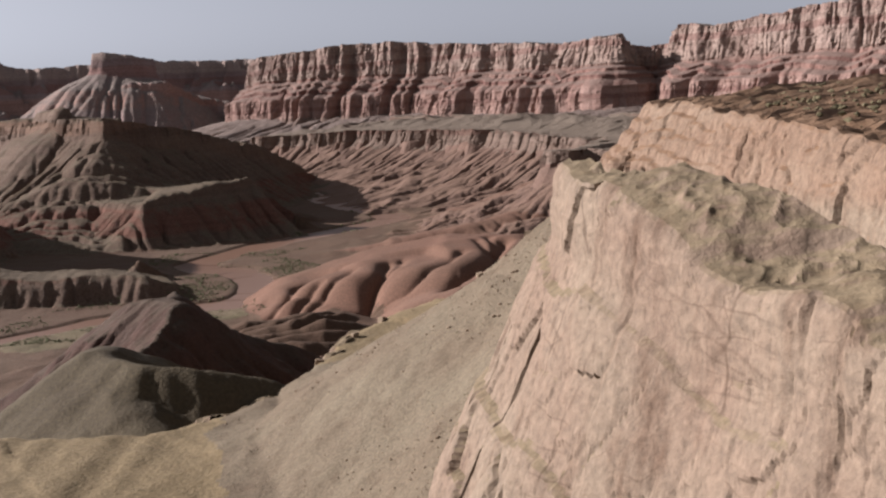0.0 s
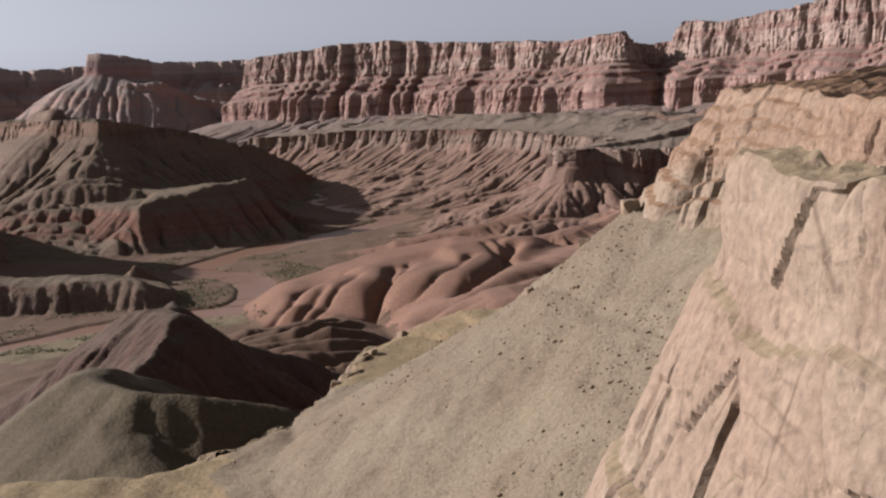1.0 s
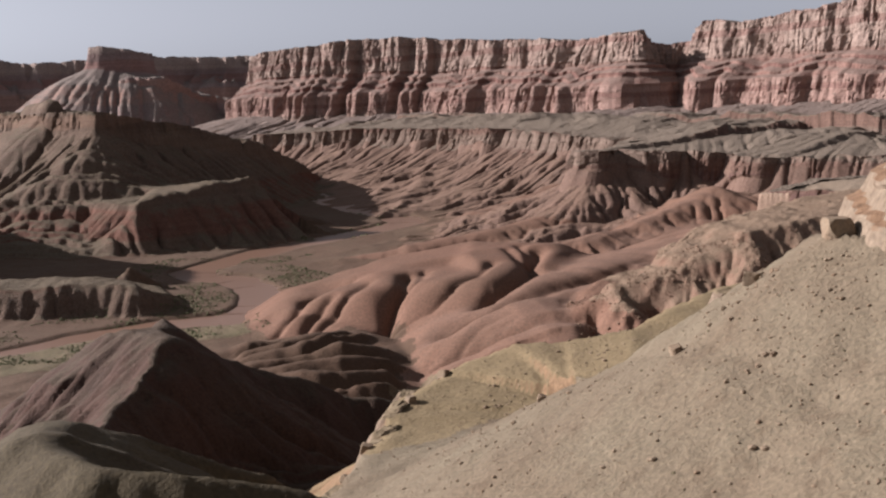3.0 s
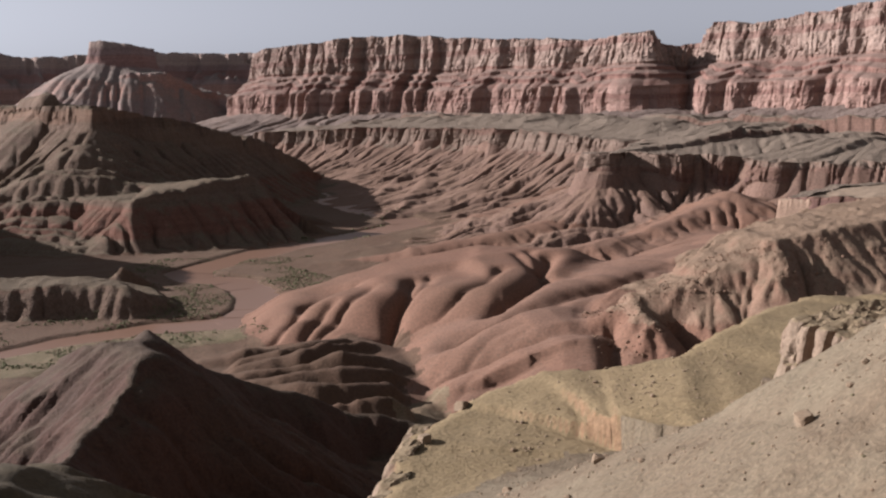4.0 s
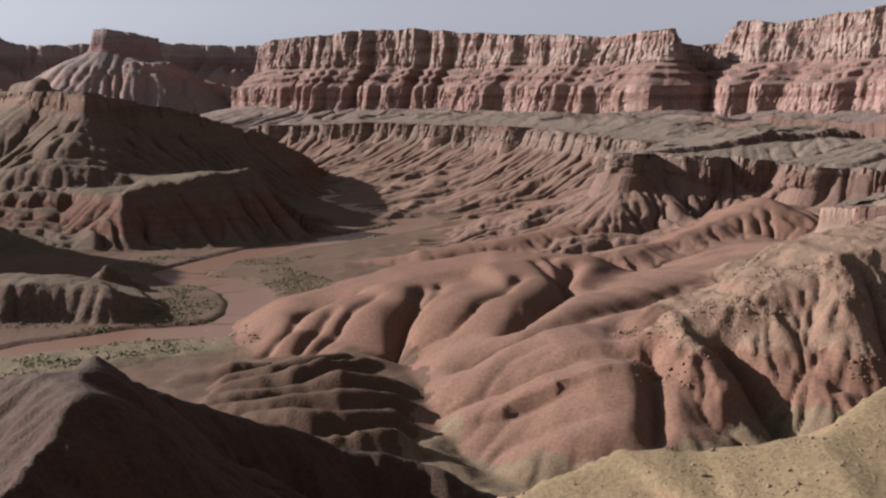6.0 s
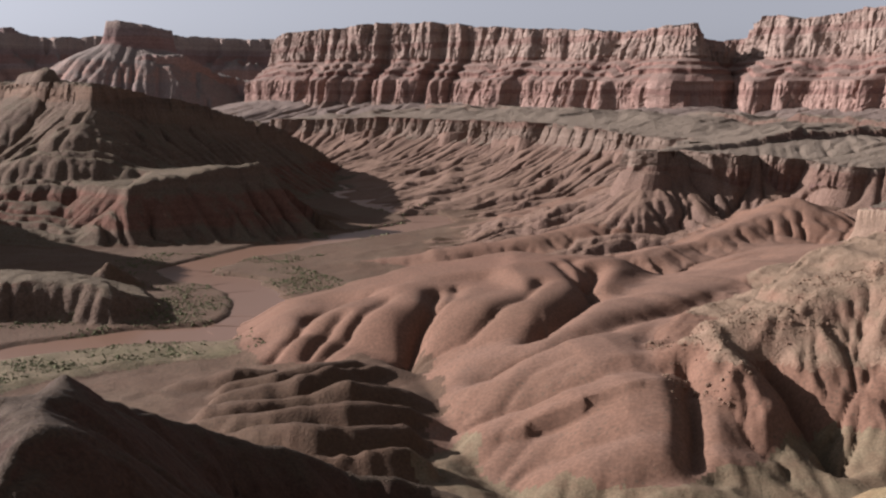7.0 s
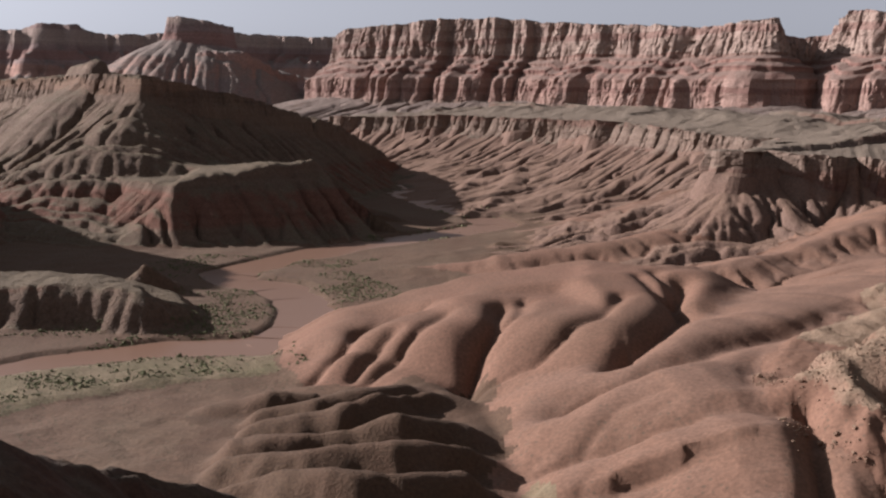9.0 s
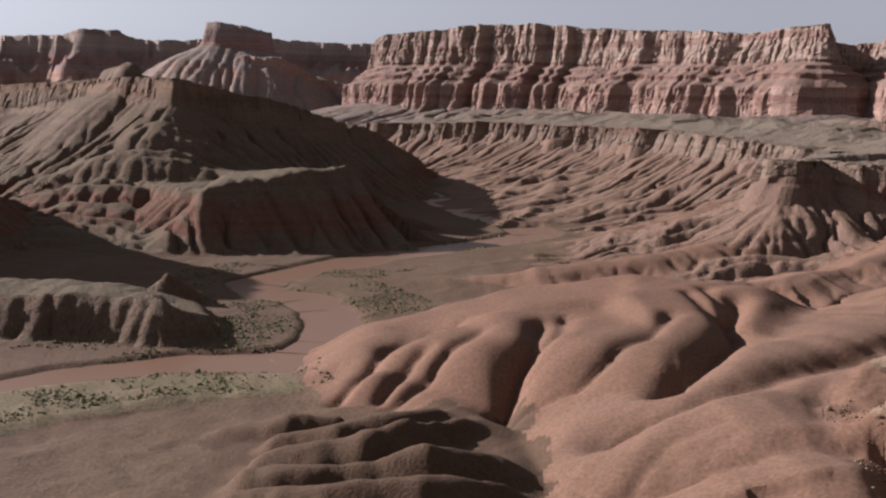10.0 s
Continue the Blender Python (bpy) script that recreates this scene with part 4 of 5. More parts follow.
# ---- near cliffs ----
def blocks(u, v, seed):
    """Cells of a broken face: each cell's own value, and the distance to the joints between cells."""
    i, j = np.floor(u), np.floor(v)
    first, second, own = np.full(u.shape, 9.0), np.full(u.shape, 9.0), np.zeros(u.shape)
    for a in (-1, 0, 1):
        for b in (-1, 0, 1):
            hx, hy = hashed(i + a, j + b, None, seed), hashed(i + a, j + b, None, seed + 1)
            d = np.maximum(np.abs(u - i - a - 0.5 - 0.4 * hx), np.abs(v - j - b - 0.5 - 0.4 * hy))
            nearer = d < first
            second = np.where(nearer, first, np.minimum(second, d))
            own = np.where(nearer, hashed(i + a, j + b, None, seed + 2), own)
            first = np.where(nearer, d, first)
    return own, second - first


def scarp(whole, rim, beds, seed, along=2.6, up=2.0, bumps=(), turn=30.0, inward=50.0, rim_rough=1.0):
    """Cliff beds along a rim, each a part of the whole. The rim runs from right to left as seen from the open side.
    beds: name, material, height of the foot (or drop below the rim when negative), reach at the foot, joints, spurs, ledges.
    bumps: place on the rim, width to the left and to the right, reach at the top and at the foot of a buttress."""
    p = np.array(rim, float)
    for _ in range(2):
        q, r = 0.75 * p[:-1] + 0.25 * p[1:], 0.25 * p[:-1] + 0.75 * p[1:]
        p = np.concatenate([p[:1], np.stack([q, r], 1).reshape(-1, 3), p[-1:]])
    seg = np.r_[0, np.cumsum(np.hypot(*np.diff(p[:, :2], axis=0).T))]
    s = np.arange(0, seg[-1], along)
    px, py, top = (np.interp(s, seg, p[:, k]) for k in range(3))
    n = max(1, int(turn / along))
    box = np.ones(2 * n + 1) / (2 * n + 1)
    sx, sy = px.copy(), py.copy()
    for _ in range(2):
        sx, sy = (np.convolve(np.pad(v, n, mode="reflect", reflect_type="odd"), box, "valid") for v in (sx, sy))
    dx, dy = np.gradient(sx), np.gradient(sy)
    length = np.hypot(dx, dy)
    nx, ny = -dy / length, dx / length
    crest = top + rim_rough * (2.2 * noise1(s / 21, seed) + 1.4 * noise1(s / 8, seed + 1) - 2.0 * np.exp(-np.abs(noise1(s / 26, seed + 2)) / 0.08))
    feet = [crest]
    for bed in beds:
        feet.append(np.interp(px, *zip(*bed[2])) + 3 * noise1(s / 60, seed + 3) if isinstance(bed[2], list) else top + bed[2] * (1 + 0.3 * noise1(s / 55, seed + 3)))
    Z, OUT, JOINT, SPUR, DOWN, ends = [], [], [], [], [], [0]
    reach, spur = 0.0, beds[0][5]
    for k, (_, _, _, far, joint, wide, ledges) in enumerate(beds):
        tall = float(np.mean(np.abs(feet[k] - feet[k + 1])))
        rows = max(4, int(tall / up))
        for f in np.linspace(0, 1, rows + 1)[(1 if k else 0):]:
            wob = f + 0.10 * noise1(s / 45 + 7 * k, seed + 4) * f * (1 - f) * 4
            if ledges:
                g = wob * ledges + 0.5 * noise1(s / 40, seed + 5) * f * (1 - f) * 4
                i = np.floor(g)
                wob = np.clip((i + np.clip((g - i - 0.5) / 0.5, 0, 1)) / ledges, 0, 1)
            Z.append(feet[k] + (feet[k + 1] - feet[k]) * f)
            OUT.append(reach + (far - reach) * wob)
            before = beds[k - 1][4] if k else joint
            JOINT.append(np.full(s.shape, before + (joint - before) * min(1, f * rows / 3)))
            SPUR.append(np.full(s.shape, spur + (wide - spur) * f))
            DOWN.append(np.full(s.shape, (k + f) / len(beds)))
        ends.append(len(Z) - 1)
        reach, spur = far, wide
    Z, OUT, JOINT, SPUR, DOWN = (np.array(v) for v in (Z, OUT, JOINT, SPUR, DOWN))
    S = s[None, :] + 3.0 * noise2(s[None, :] / 30 + 0 * Z, Z / 40, seed + 6)
    out = OUT + SPUR * (np.abs(noise1(S / 62, seed + 7)) * 1.6 + 0.7 * np.abs(noise1(S / 25, seed + 8)) - 0.75)
    for wide, high, shift, crack, k in ((24.0, 110.0, 4.5, 2.0, 20), (10.0, 50.0, 2.0, 1.3, 24), (4.5, 16.0, 0.8, 0.5, 28)):
        if wide > 1.6 * along:
            own, gap = blocks(S / wide + 0.2 * noise2(S / wide, Z / high, seed + k), Z / high, seed + k)
            out = out + JOINT * (shift * own - crack * np.exp(-gap / 0.08))
    out = out - JOINT * 5.0 * np.exp(-np.abs(noise2(S / 17, Z / 150, seed + 9)) / 0.07) + JOINT * 0.7 * noise2(S / 5, Z / 5, seed + 10)
    out = out + 0.6 * noise2(S / 40, Z / 5.5, seed + 11) * np.clip(JOINT + 0.3, 0, 1)  # beds that weather back
    for bx, by, left, right, high, low in bumps:
        at = s[np.argmin((px - bx) ** 2 + (py - by) ** 2)]
        shape = np.where(S > at, np.exp(-np.abs((S - at) / left) ** 1.5), np.exp(-np.abs((S - at) / right) ** 3))
        out = out + shape * (high + (low - high) * DOWN)
    X, Y = px + nx * out, py + ny * out
    more = (0.35 + JOINT) * (4.5 * noise3(X / 26, Y / 26, Z / 60, seed + 12) + 2.2 * noise3(X / 10, Y / 10, Z / 26, seed + 13)) * min(1.0, along / 2.6)
    out = out + more
    X, Y = X + nx * more, Y + ny * more
    back = [(px - nx * w + nx * out[0], py - ny * w + ny * out[0], crest - 0.04 * w + 0 * s) for w in np.linspace(inward, 0, 8)[:-1]]
    X, Y, Z = (np.concatenate([np.array([b[k] for b in back]), v]) for k, v in enumerate((X, Y, Z)))
    co = np.stack([X, Y, Z], -1)
    cols = len(s)
    for k, bed in enumerate(beds):
        a, b = (ends[k] + len(back) if k else 0), ends[k + 1] + len(back) + 1
        base = (np.arange(b - a - 1)[:, None] * cols + np.arange(cols - 1)[None, :]).ravel()
        ob = sheet(bed[0], co[a:b].reshape(-1, 3), np.stack([base, base + cols, base + cols + 1, base + 1], 1), bed[1], smooth=False)
        ob.parent = whole
        ob.matrix_parent_inverse = Matrix.Translation(whole.location).inverted()


UPPERCLIFF = earth("buff_cliff", (0.252, 0.196, 0.168), (0.214, 0.156, 0.134), [(268, 7, (0.190, 0.125, 0.108)), (292, 5, (0.205, 0.145, 0.125))], wander=22, grain=0.35, bump=0.5, blotch=60, flat=(0.175, 0.135, 0.11), flat_at=0.8, streak=0.5)
REDLEDGES = earth("red_ledge_rock", (0.182, 0.106, 0.089), (0.166, 0.110, 0.093), [(226, 5, (0.190, 0.130, 0.110)), (206, 6, (0.138, 0.078, 0.066))], wander=14, grain=0.35, bump=0.5, blotch=60, flat=(0.160, 0.112, 0.095), flat_at=0.8, streak=0.3)
LOWERCLIFF = earth("pink_cliff", (0.228, 0.158, 0.136), (0.204, 0.130, 0.110), [(166, 5, (0.165, 0.100, 0.086))], wander=14, grain=0.35, bump=0.5, blotch=50, flat=(0.160, 0.122, 0.102), flat_at=0.8, streak=0.5)
scarp(WHOLES["canyon_wall"], WALL_RIM, [
    ("upper_cliff", UPPERCLIFF, [(-400, 240), (-167, 240), (520, 226)], 13, 1.0, 7.0, 0),
    ("red_ledges", REDLEDGES, [(-167, 191), (520, 184)], 66, 0.35, 20.0, 3),
    ("lower_cliff", LOWERCLIFF, [(-167, 143), (520, 132)], 78, 0.9, 15.0, 0),
    ("cliff_foot", WALL, [(-167, 116), (520, 106)], 98, 0.1, 12.0, 0)], 900,
    bumps=((-212, 2683, 90, 9, 24, 36), (-85, 2605, 80, 10, 20, 34), (-27, 2568, 40, 9, 20, 4), (115, 2405, 70, 12, 8, 36), (232, 2270, 60, 14, 6, 30), (-272, 2718, 40, 14, 0, 34), (300, 2190, 40, 20, 2, 55), (519, 2036, 40, 40, 4, 24)))
scarp(WHOLES["tonto_bench"], TONTO_RIM, [("cliff_band", BENCHROCK, -25, 5, 0.75, 20.0, 0), ("cliff_foot", GREYSHALE, -58, 24, 0.15, 14.0, 0)], 930, along=2.0, up=1.3, turn=16, inward=14, rim_rough=0.7,
      bumps=((153, 1278, 24, 14, 8, 8),))
scarp(WHOLES["left_ridge"], RIDGE_RIM, [("cliff_cap", LEFTROCK, -20, 5, 0.5, 5.0, 0), ("cap_foot", LEFTROCK, -52, 13, 0.12, 4.0, 0)], 950, along=1.8, up=1.2, turn=14, inward=14, rim_rough=0.6)
scarp(WHOLES["low_mesa"], MESA_RIM, [("cliff_edge", BENCHROCK, -15, 3, 0.4, 5.0, 0), ("cliff_foot", BENCHROCK, -42, 11, 0.12, 4.0, 0)], 960, along=1.4, up=1.0, turn=12, inward=12, rim_rough=0.5)


def cliff(name, plan, tops, foot, batter, inward, mat, label, seed, step=0.5, relief=1.0, top_rough=0.6, courses=(), pinch=0.0, clefts=(), upright_m=0.0):
    """A rock face that stands along a plan line, with its worn top behind the edge. clefts: y, half width, depth, top and foot height."""
    p = np.array(plan, float)
    for _ in range(3):  # rounded plan
        q, r = 0.75 * p[:-1] + 0.25 * p[1:], 0.25 * p[:-1] + 0.75 * p[1:]
        p = np.concatenate([p[:1], np.stack([q, r], 1).reshape(-1, 2), p[-1:]])
    seg = np.r_[0, np.cumsum(np.hypot(*np.diff(p, axis=0).T))]
    s = np.arange(0, seg[-1], step)
    px, py = np.interp(s, seg, p[:, 0]), np.interp(s, seg, p[:, 1])
    dx, dy = np.gradient(px), np.gradient(py)
    n = np.hypot(dx, dy)
    nx, ny = -dy / n, dx / n  # outward: to the left of the line
    top = np.interp(py, *zip(*tops)) + 0.9 * noise1(s / 9, seed) + 0.5 * noise1(s / 2.7, seed + 1)
    lean = np.interp(py, *zip(*batter))
    tall = float(np.max(top) - foot)
    v = np.linspace(0, 1, int(tall / step))[:, None]
    z = foot + (top - foot) * v
    drop = top - z
    S = s[None, :] + 0.9 * noise2(s[None, :] / 7 + 0 * z, z / 9, seed + 2)
    zz = z + 0.10 * s[None, :] + 1.2 * noise2(s[None, :] / 11 + 0 * z, z / 9, seed + 3)
    out = lean * np.clip(drop - upright_m, 0, 24) + 0.25 * np.maximum(drop - upright_m - 24, 0) + relief * 1.3 * noise2(S / 17, zz / 28, seed + 5)
    for wide, high, shift, crack, k in ((9.0, 16.0, 1.2, 0.5, 20), (3.6, 5.5, 0.45, 0.22, 24), (1.5, 1.9, 0.12, 0.06, 28)):
        own, joint = blocks(S / wide + 0.15 * noise2(S / wide, zz / high, seed + k), zz / high, seed + k)
        shown = np.clip(noise2(S / wide / 2, zz / high / 2, seed + k + 3) * 1.5 + 0.4, 0, 1)
        out = out + relief * shown * (shift * own - crack * np.exp(-joint / 0.05))
    upright = np.abs(noise2(S / 4.5, z / 46, seed + 4))
    out = out - relief * 1.1 * np.exp(-upright / 0.045) * np.clip(noise2(S / 14, z / 20, seed + 14) + 0.4, 0, 1)
    out = out + relief * (0.09 * noise2(S / 1.6, zz / 1.1, seed + 6) + 0.05 * noise2(S / 0.8, zz / 0.5, seed + 7))
    for at, size in courses:  # ledges
        out = out + size * lean / 0.5 * np.clip((drop - at - 1.2 * noise1(s / 12 + at, seed + 9)) / 0.6, 0, 1)
    for at, wide, deep, high, low in clefts:
        near = np.exp(-np.abs((py - at + 0.4 * wide * noise2(S / 5, z / 5, seed + 8)) / wide) ** 2.5)
        out = out - deep * near * np.clip((high - z) / 2, 0, 1) * np.clip((z - low) / 4, 0, 1)
    out = out - np.exp(-drop / 0.7) * 0.9
    X, Y, Z = list(px + nx * out), list(py + ny * out), list(z + 0 * out)
    face_rows = len(X)
    ex, ey, ez = X[-1], Y[-1], Z[-1]
    width = np.clip((s[-1] - s) * pinch, 0, inward[2]) if pinch else np.full(s.shape, float(inward[2]))
    for k in np.linspace(0, 1, 70)[1:]:
        w = k ** 1.5 * width
        x, y = ex + inward[0] * w, ey + inward[1] * w
        X.append(x)
        Y.append(y)
        Z.append(ez + inward[3] * w + top_rough * np.clip(w / 3, 0, 1) * (fbm(x, y, 7, 4, seed + 10) * 2.2 + 0.9 * ridged(x, y, 2.5, 2, seed + 12) - 0.6))
    if pinch:  # the far side of a fin
        bx, by, bz = X[-1], Y[-1], Z[-1]
        for k in np.linspace(0, 1, 24)[1:]:
            X.append(bx + inward[0] * (5 * k + 0.8 * noise2(s / 4, k * 8 + 0 * s, seed + 13)))
            Y.append(by + inward[1] * 5 * k)
            Z.append(bz - 34 * k)
    co = np.stack([np.array(X), np.array(Y), np.array(Z)], -1)
    rows, cols = co.shape[:2]
    whole = tagged(new(name), label, "cliff")
    whole.location = (float(px.mean()), float(py.mean()), foot)
    for part_name, a, b in (("rock_face", 0, face_rows), ("worn_top", face_rows - 1, rows)):
        piece = co[a:b].reshape(-1, 3)
        base = (np.arange(b - a - 1)[:, None] * cols + np.arange(cols - 1)[None, :]).ravel()
        ob = sheet(part_name, piece, np.stack([base, base + 1, base + cols + 1, base + cols], 1), mat, smooth=False)
        ob.parent = whole
        ob.matrix_parent_inverse = Matrix.Translation(whole.location).inverted()
    return whole


CLIFFROCK = earth("cream_limestone", (0.170, 0.132, 0.098), (0.162, 0.116, 0.086), cracks=((0.16, 0.35, 0.035, 0.6), (0.5, 0.6, 0.04, 0.35), (0.10, 5.0, 0.06, 0.35)), grain=1.3, bump=0.35, blotch=14, flat=(0.152, 0.118, 0.076), flat_at=0.78, streak=0.55)
REDROCK = earth("pink_limestone", bands=((143, 9, (0.186, 0.146, 0.108)),), wander=9.0, low=(0.176, 0.116, 0.081), high=(0.178, 0.132, 0.096), cracks=((0.12, 0.3, 0.035, 0.6), (0.4, 0.6, 0.04, 0.35), (0.08, 5.0, 0.08, 0.5)), grain=0.9, bump=0.35, blotch=26, flat=(0.152, 0.095, 0.0593), flat_at=0.78, streak=0.5)


def split_marks(n, y0, y1, seed):
    """Narrow upright splits spread over a face."""
    r = random.Random(seed)
    marks = []
    for _ in range(n):
        high = r.uniform(128, 156)
        marks.append((r.uniform(y0, y1), r.uniform(0.10, 0.22), r.uniform(0.5, 1.2), high, high - r.uniform(4, 13)))
    return marks


cliff("near_cliff", [(60, -40), (42, 10), (24, 48), (16.5, 72), (12.5, 88), (11.2, 100), (11.5, 106), (13, 110)],
      [(-40, 124), (10, 140), (40, 149.5), (60, 153), (72, 155), (86, 158.5), (108, 160.5)], 112, [(60, 0.28), (100, 0.5), (110, 0.5)], (0.95, -0.3, 11, 0.20), CLIFFROCK, "cream and pink limestone cliff with cracks and ledges", 300, 0.3, 0.65, top_rough=0.4,
      courses=((3, 0.3), (9, 0.7), (21, 0.9)), pinch=0.26, clefts=((95, 0.35, 1.9, 146, 124), (103, 0.35, 1.5, 147, 130), (49, 0.6, 1.6, 153, 146), (89, 0.35, 1.3, 160.5, 156.5), *split_marks(6, 58, 104, 7)), upright_m=7)
cliff("red_mesa", [(66, -40), (62, 60), (57, 120), (53, 173), (48, 205), (44, 222), (45, 234), (54, 250), (90, 275), (180, 300)],
      [(-40, 152), (122, 157), (173, 161), (227, 164), (300, 162)], 126, [(60, 0.12), (173, 0.15), (205, 0.30), (224, 0.36), (240, 0.36), (275, 0.3)], (0.95, 0.30, 420, 0.06), REDROCK, "orange-pink cliff of a mesa with a scrubby top", 340, 0.5, 0.65,
      courses=((2.5, 1.6), (5, 1.6), (8, 1.7), (11, 1.8), (14.5, 2.0), (18, 2.0)), clefts=((216, 1.6, 6.0, 154, 139), (208, 0.7, 2.5, 152, 139), (176, 0.6, 1.5, 160, 150)))
cliff("lower_ledge", [(110, 200), (78, 240), (60, 268), (46, 292), (36, 308), (33, 316), (36, 324), (50, 330), (90, 336)],
      [(200, 126), (268, 121), (300, 119), (316, 119), (336, 115)], 100, [(0, 0.15)], (0.95, 0.3, 40, 0.10), CLIFFROCK, "short pale rock ledge broken into upright columns", 380, 0.4, 1.3, courses=((4, 0.5), (9, 0.9)), clefts=((318, 0.7, 3.2, 120, 104), (313, 0.5, 2.4, 121, 108), (309, 0.8, 3.0, 121, 106), (305, 0.5, 2.6, 121, 106), (301, 0.7, 2.8, 121, 106), (296, 0.9, 3.6, 121, 104), (290, 0.6, 2.6, 121, 106), (282, 0.9, 3.0, 121, 106)))
cliff("bench_ledge", [(-66, 244), (-52, 262), (-43, 284), (-38.5, 304), (-37.5, 330), (-31, 352)],
      [(240, 91.5), (284, 92), (304, 91), (354, 91.5)], 76, [(0, 0.35)], (0.9, -0.3, 4, 0.05), CLIFFROCK, "crumbling pale rock ledge along the edge of the bench", 420, 0.4, 0.8)


# ---- loose rocks and scrub ----
def lump(seed, rough=0.25):
    """Points and triangles of one angular stone or clump."""
    bm = bmesh.new()
    bmesh.ops.create_icosphere(bm, subdivisions=1, radius=1.0)
    r = random.Random(seed)
    co = np.array([[q * (1 + r.uniform(-rough, rough)) for q in v.co] for v in bm.verts])
    tri = np.array([[v.index for v in f.verts] for f in bm.faces])
    bm.free()
    return co, tri


def strewn(name, x, y, z, size, shapes, flatten, mat, label, category, seed, smooth=False):
    """Many small lumps on the ground, as one sheet of stuff."""
    r = np.random.RandomState(seed)
    cos, tris, base = [], [], 0
    for k in range(len(x)):
        co, tri = shapes[r.randint(len(shapes))]
        a = r.uniform(0, 6.28)
        m = np.array([[math.cos(a), -math.sin(a), 0], [math.sin(a), math.cos(a), 0], [0, 0, 1]])
        sc = size[k] * np.array([r.uniform(0.7, 1.3), r.uniform(0.7, 1.3), flatten * r.uniform(0.7, 1.3)])
        cos.append((co * sc) @ m.T + (x[k], y[k], z[k] + 0.35 * sc[2]))
        tris.append(tri + base)
        base += len(co)
    return sheet(name, np.concatenate(cos), np.concatenate(tris), mat, label, category, "stuff", None, smooth)


STONES = [lump(900 + n, 0.22) for n in range(6)]
CLUMPS = [lump(950 + n, 0.5) for n in range(8)]
STONE = earth("loose_stone", (0.190, 0.150, 0.108), (0.160, 0.112, 0.076), grain=3.0, bump=0.3, blotch=3)
SCRUB = earth("dry_scrub", (0.095, 0.0821, 0.0471), (0.118, 0.1, 0.0608), grain=6.0, bump=0.5, blotch=4)
GREEN = earth("river_scrub", (0.074, 0.080, 0.040), (0.108, 0.102, 0.058), grain=2.0, bump=0.5, blotch=12)


def talus_points(n, seed):
    r = np.random.RandomState(seed)
    y = r.uniform(60, 372, n)
    foot = np.interp(y, [90, 112, 173, 215, 236, 262, 300, 372], [2, 4, 38, 32, 22, 30, 34, 40])
    x = foot - np.abs(r.normal(0, 34, n)) - 1
    keep = (x > -75) & (fbm(x, y, 24, 3, seed) + r.uniform(-0.5, 0.5, n) > -0.1)
    return x[keep], y[keep]


x, y = talus_points(16000, 31)
size = 0.115 * np.exp(np.random.RandomState(32).normal(0, 0.55, len(x))).clip(0.4, 5)
strewn("talus_stones", x, y, ground_at(x, y), size, STONES, 0.7, STONE, "scattered angular cream and brown stones on the gravel slope", "stones", 33)
x, y = talus_points(420, 41)
size = np.random.RandomState(42).uniform(0.10, 0.22, len(x))
strewn("talus_scrub", x, y, ground_at(x, y), size, CLUMPS, 0.6, SCRUB, "small grey-olive desert shrubs on the gravel slope", "shrubs", 43)


def bank_points(n, seed, x0, x1, y0, y1, low, high):
    r = np.random.RandomState(seed)
    x, y = r.uniform(x0, x1, n), r.uniform(y0, y1, n)
    d, _, _ = nearest(x, y, river_line(), False)
    keep = (d > low) & (d < high) & (ground_at(x, y) < valley(y) + 7) & (fbm(x, y, 26, 3, seed) + r.uniform(-0.35, 0.35, n) > 0.05)
    return x[keep], y[keep]


x, y = bank_points(32000, 51, -360, -120, 770, 1200, 17, 70)
size = 0.5 * np.exp(np.random.RandomState(52).normal(0, 0.4, len(x)))
strewn("river_scrub", x, y, ground_at(x, y), size, CLUMPS, 0.7, GREEN, "olive-green tamarisk and willow scrub along the river banks", "shrubs", 53)
x, y = bank_points(1500, 55, -230, -60, 1300, 1560, 14, 26)
size = np.random.RandomState(56).uniform(0.8, 2.2, len(x))
strewn("far_river_scrub", x, y, ground_at(x, y), size, CLUMPS, 0.7, GREEN, "green scrub fringe along the far river bend", "shrubs", 57)

r = np.random.RandomState(61)
x, y = r.uniform(60, 250, 2600), r.uniform(60, 262, 2600)
top = np.interp(y, [-40, 122, 173, 227, 300], [152, 157, 161, 164, 162]) + 0.06 * (x - 52) / 0.95
size = r.uniform(0.3, 0.8, len(x))
strewn("mesa_scrub", x, y, top, size, CLUMPS, 0.6, SCRUB, "sparse olive shrubs dotting the red mesa top", "shrubs", 63)

r = np.random.RandomState(65)
x, y = r.uniform(52, 200, 9000), r.uniform(634, 740, 9000)
keep = (fbm(x, y, 18, 3, 66) + r.uniform(-0.3, 0.3, 9000) > 0.12) & (ground_at(x, y) > 30)
x, y = x[keep], y[keep]
size = 0.28 * np.exp(r.normal(0, 0.5, len(x)))
strewn("hill_rubble", x, y, ground_at(x, y), size, STONES, 0.8, RUBBLE, "tan rock rubble strewn over the broken hill", "rubble", 67)

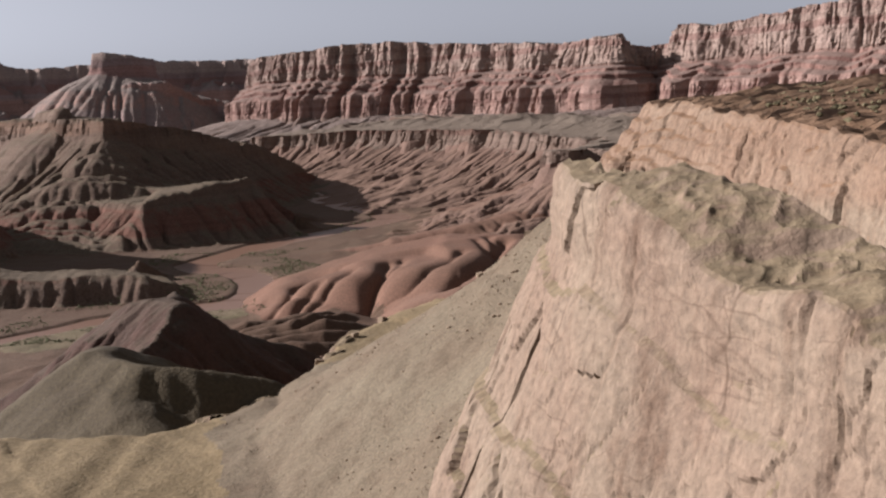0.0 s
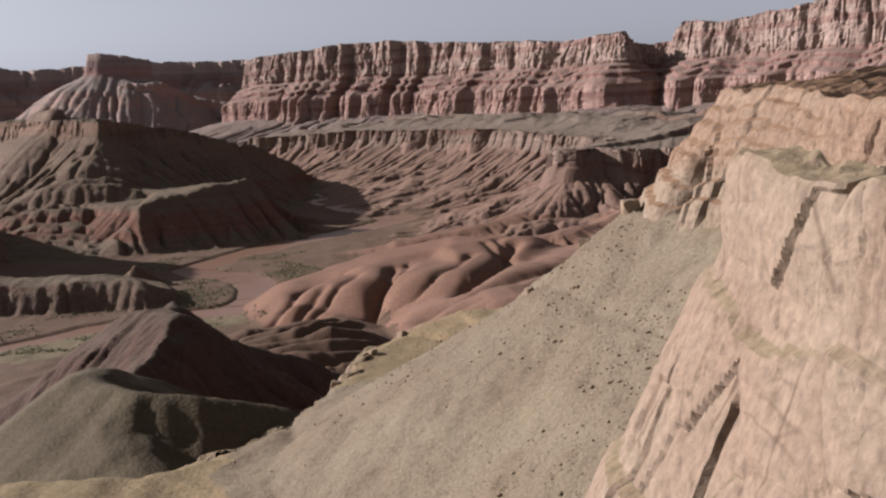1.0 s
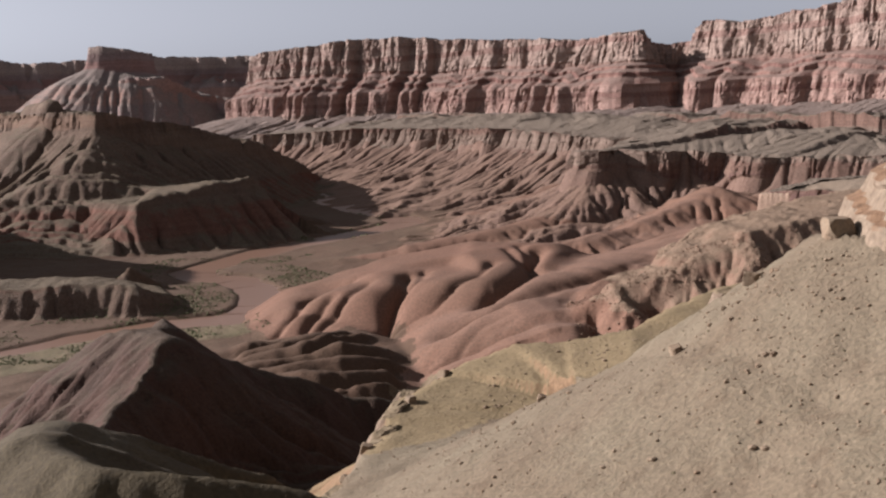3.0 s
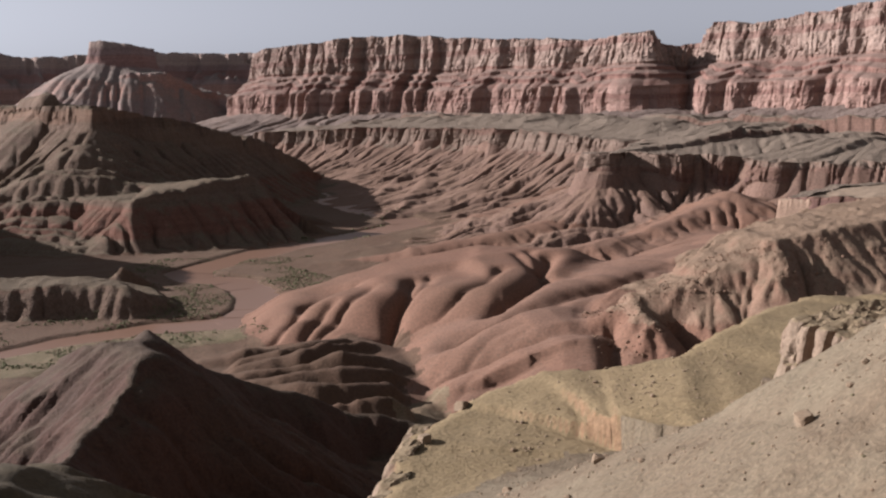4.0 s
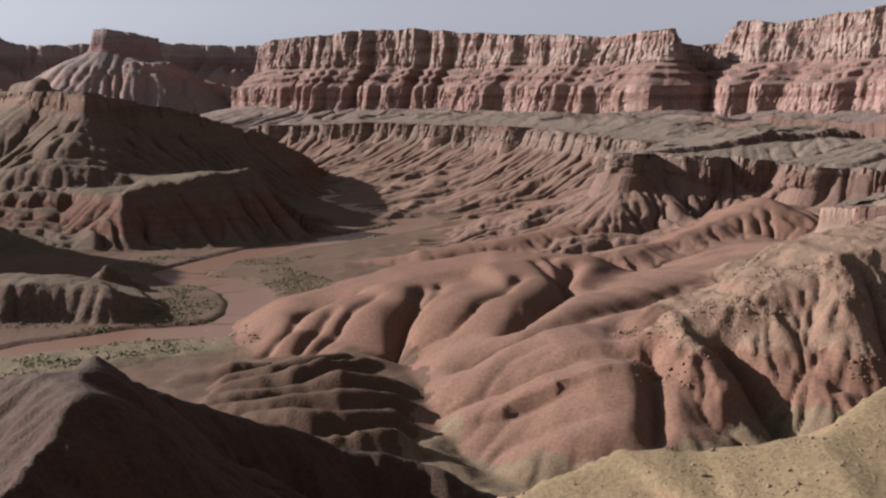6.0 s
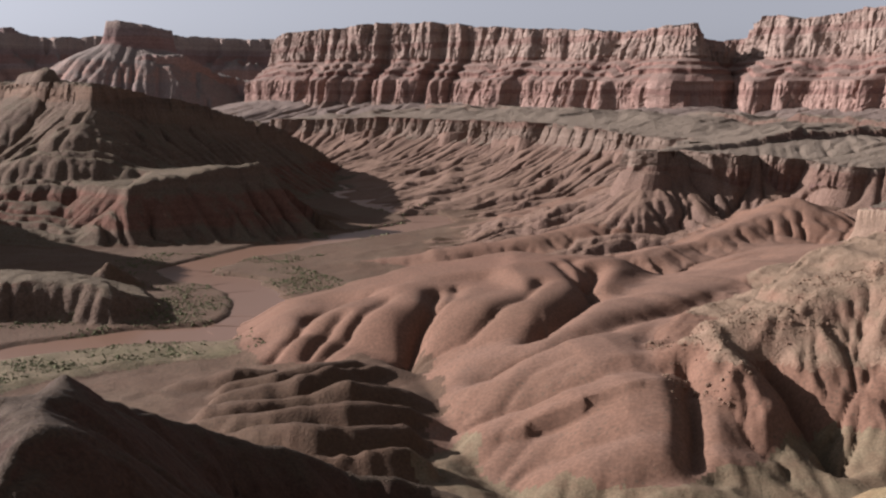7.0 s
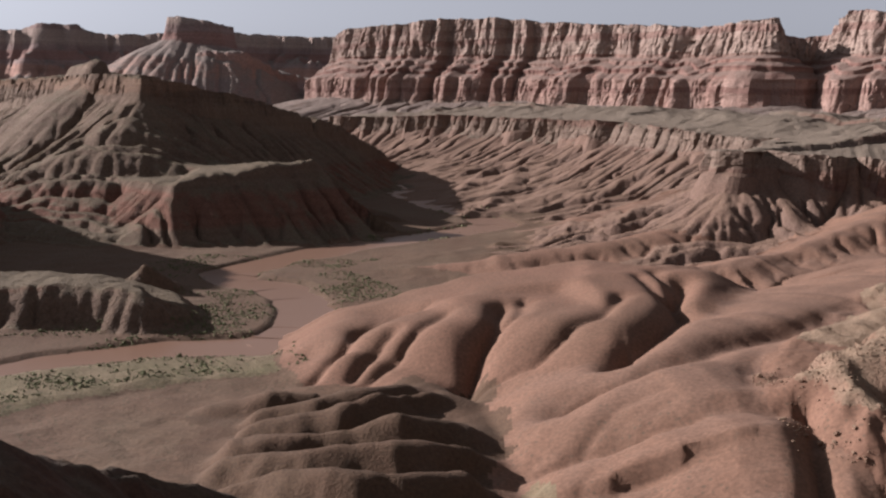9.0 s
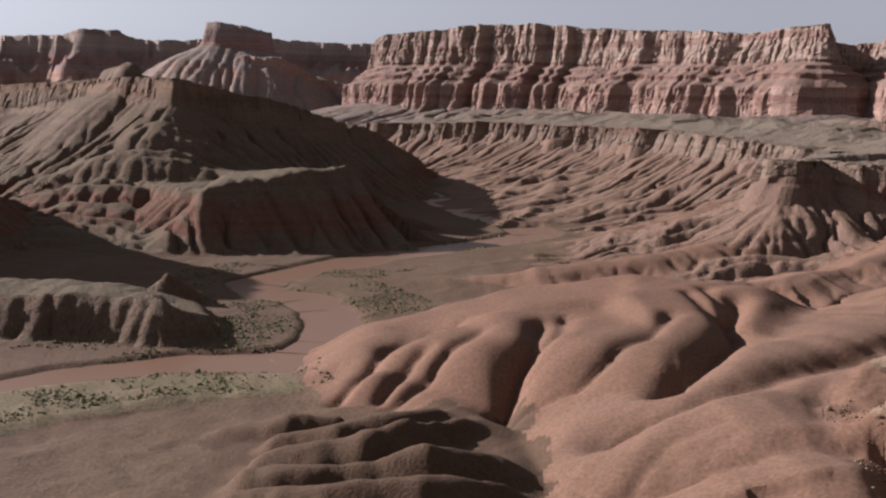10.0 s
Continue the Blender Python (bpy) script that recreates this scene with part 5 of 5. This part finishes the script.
# single boulders
BOULDERS = [(27, 228, 2.2), (20, 240, 1.6), (-22, 360, 1.8), (-30, 338, 1.5), (8, 232, 1.1), (-6, 268, 1.0), (14, 262, 1.3), (-16, 300, 0.9), (2, 318, 1.2), (22, 300, 1.0), (-38, 306, 1.7), (-41, 292, 1.4)]
shapes = []
for n in range(3):
    bm = bmesh.new()
    bmesh.ops.create_icosphere(bm, subdivisions=3, radius=1.0)
    for v in bm.verts:
        p = v.co.copy()
        f = 1 + 0.35 * noise.noise(p * 1.1 + Vector((n * 7, 0, 0))) + 0.12 * noise.noise(p * 3.2)
        v.co = Vector((max(-0.75, min(0.75, p.x * f)), max(-0.7, min(0.7, p.y * f)), max(-0.6, min(0.62, p.z * f))))
    me = bpy.data.meshes.new("boulder")
    bm.to_mesh(me)
    bm.free()
    me.materials.append(STONE)
    shapes.append(me)
for n, (bx, by, size) in enumerate(BOULDERS):
    ob = new("boulder", shapes[n % 3])
    ob.matrix_world = pose(bx, by, float(ground_at(bx, by)) + 0.3 * size, 10 * n % 25, 7 * n % 20, 71 * n) @ Matrix.Diagonal((size, size, size, 1))
    tagged(ob, "angular tan boulder resting on the gravel slope", "boulder", "boulders on the slope")

# upright slabs of red rock that stand out of the slope
FINROCK = earth("red_slab_rock", (0.135, 0.078, 0.056), (0.160, 0.105, 0.076), grain=2.0, bump=0.5, blotch=3, streak=0.5)


def slab(wide, thick, tall, seed):
    bm = bmesh.new()
    bmesh.ops.create_cube(bm, size=1.0)
    bmesh.ops.subdivide_edges(bm, edges=bm.edges[:], cuts=4, use_grid_fill=True)
    r = Vector((seed * 3.1, seed * 1.7, 0))
    for v in bm.verts:
        p = Vector((v.co.x * wide, v.co.y * thick, v.co.z * tall))
        lean = 1 - 0.45 * (v.co.z + 0.5) ** 2
        v.co = Vector((p.x * lean, p.y * lean, p.z)) + 0.35 * thick * noise.noise_vector(p * 0.9 + r) + 0.12 * thick * noise.noise_vector(p * 2.6 + r)
    me = bpy.data.meshes.new("slab")
    bm.to_mesh(me)
    bm.free()
    return me


def slab_row(name, x0, y0, x1, y1, count, size, mat, label, seed):
    r = random.Random(seed)
    whole = tagged(new(name), label, "rock")
    whole.location = (x0, y0, float(ground_at(x0, y0)))
    a = math.degrees(math.atan2(y1 - y0, x1 - x0))
    for k in range(count):
        t = (k + 0.5) / count
        x, y = x0 + (x1 - x0) * t + r.uniform(-0.9, 0.9), y0 + (y1 - y0) * t
        tall = size * r.uniform(0.7, 1.25)
        me = slab(size * r.uniform(0.9, 1.5), size * r.uniform(0.35, 0.6), tall, seed + k)
        me.materials.append(mat)
        ob = new("slab", me)
        ob.parent = whole
        ob.matrix_parent_inverse = Matrix.Translation(whole.location).inverted()
        ob.matrix_basis = pose(x, y, float(ground_at(x, y)) + 0.22 * tall, r.uniform(-10, 10), r.uniform(-8, 8), a + r.uniform(-14, 14))


slab_row("rock_fin", 26, 177, 17.5, 163, 9, 1.7, FINROCK, "broken fin of dark red rock slabs running up the gravel slope", 70)
slab_row("cliff_spire", 1.3, 100.6, 0.7, 103.6, 2, 7.0, CLIFFROCK, "narrow pale rock spire leaning at the foot of the cliff", 90)
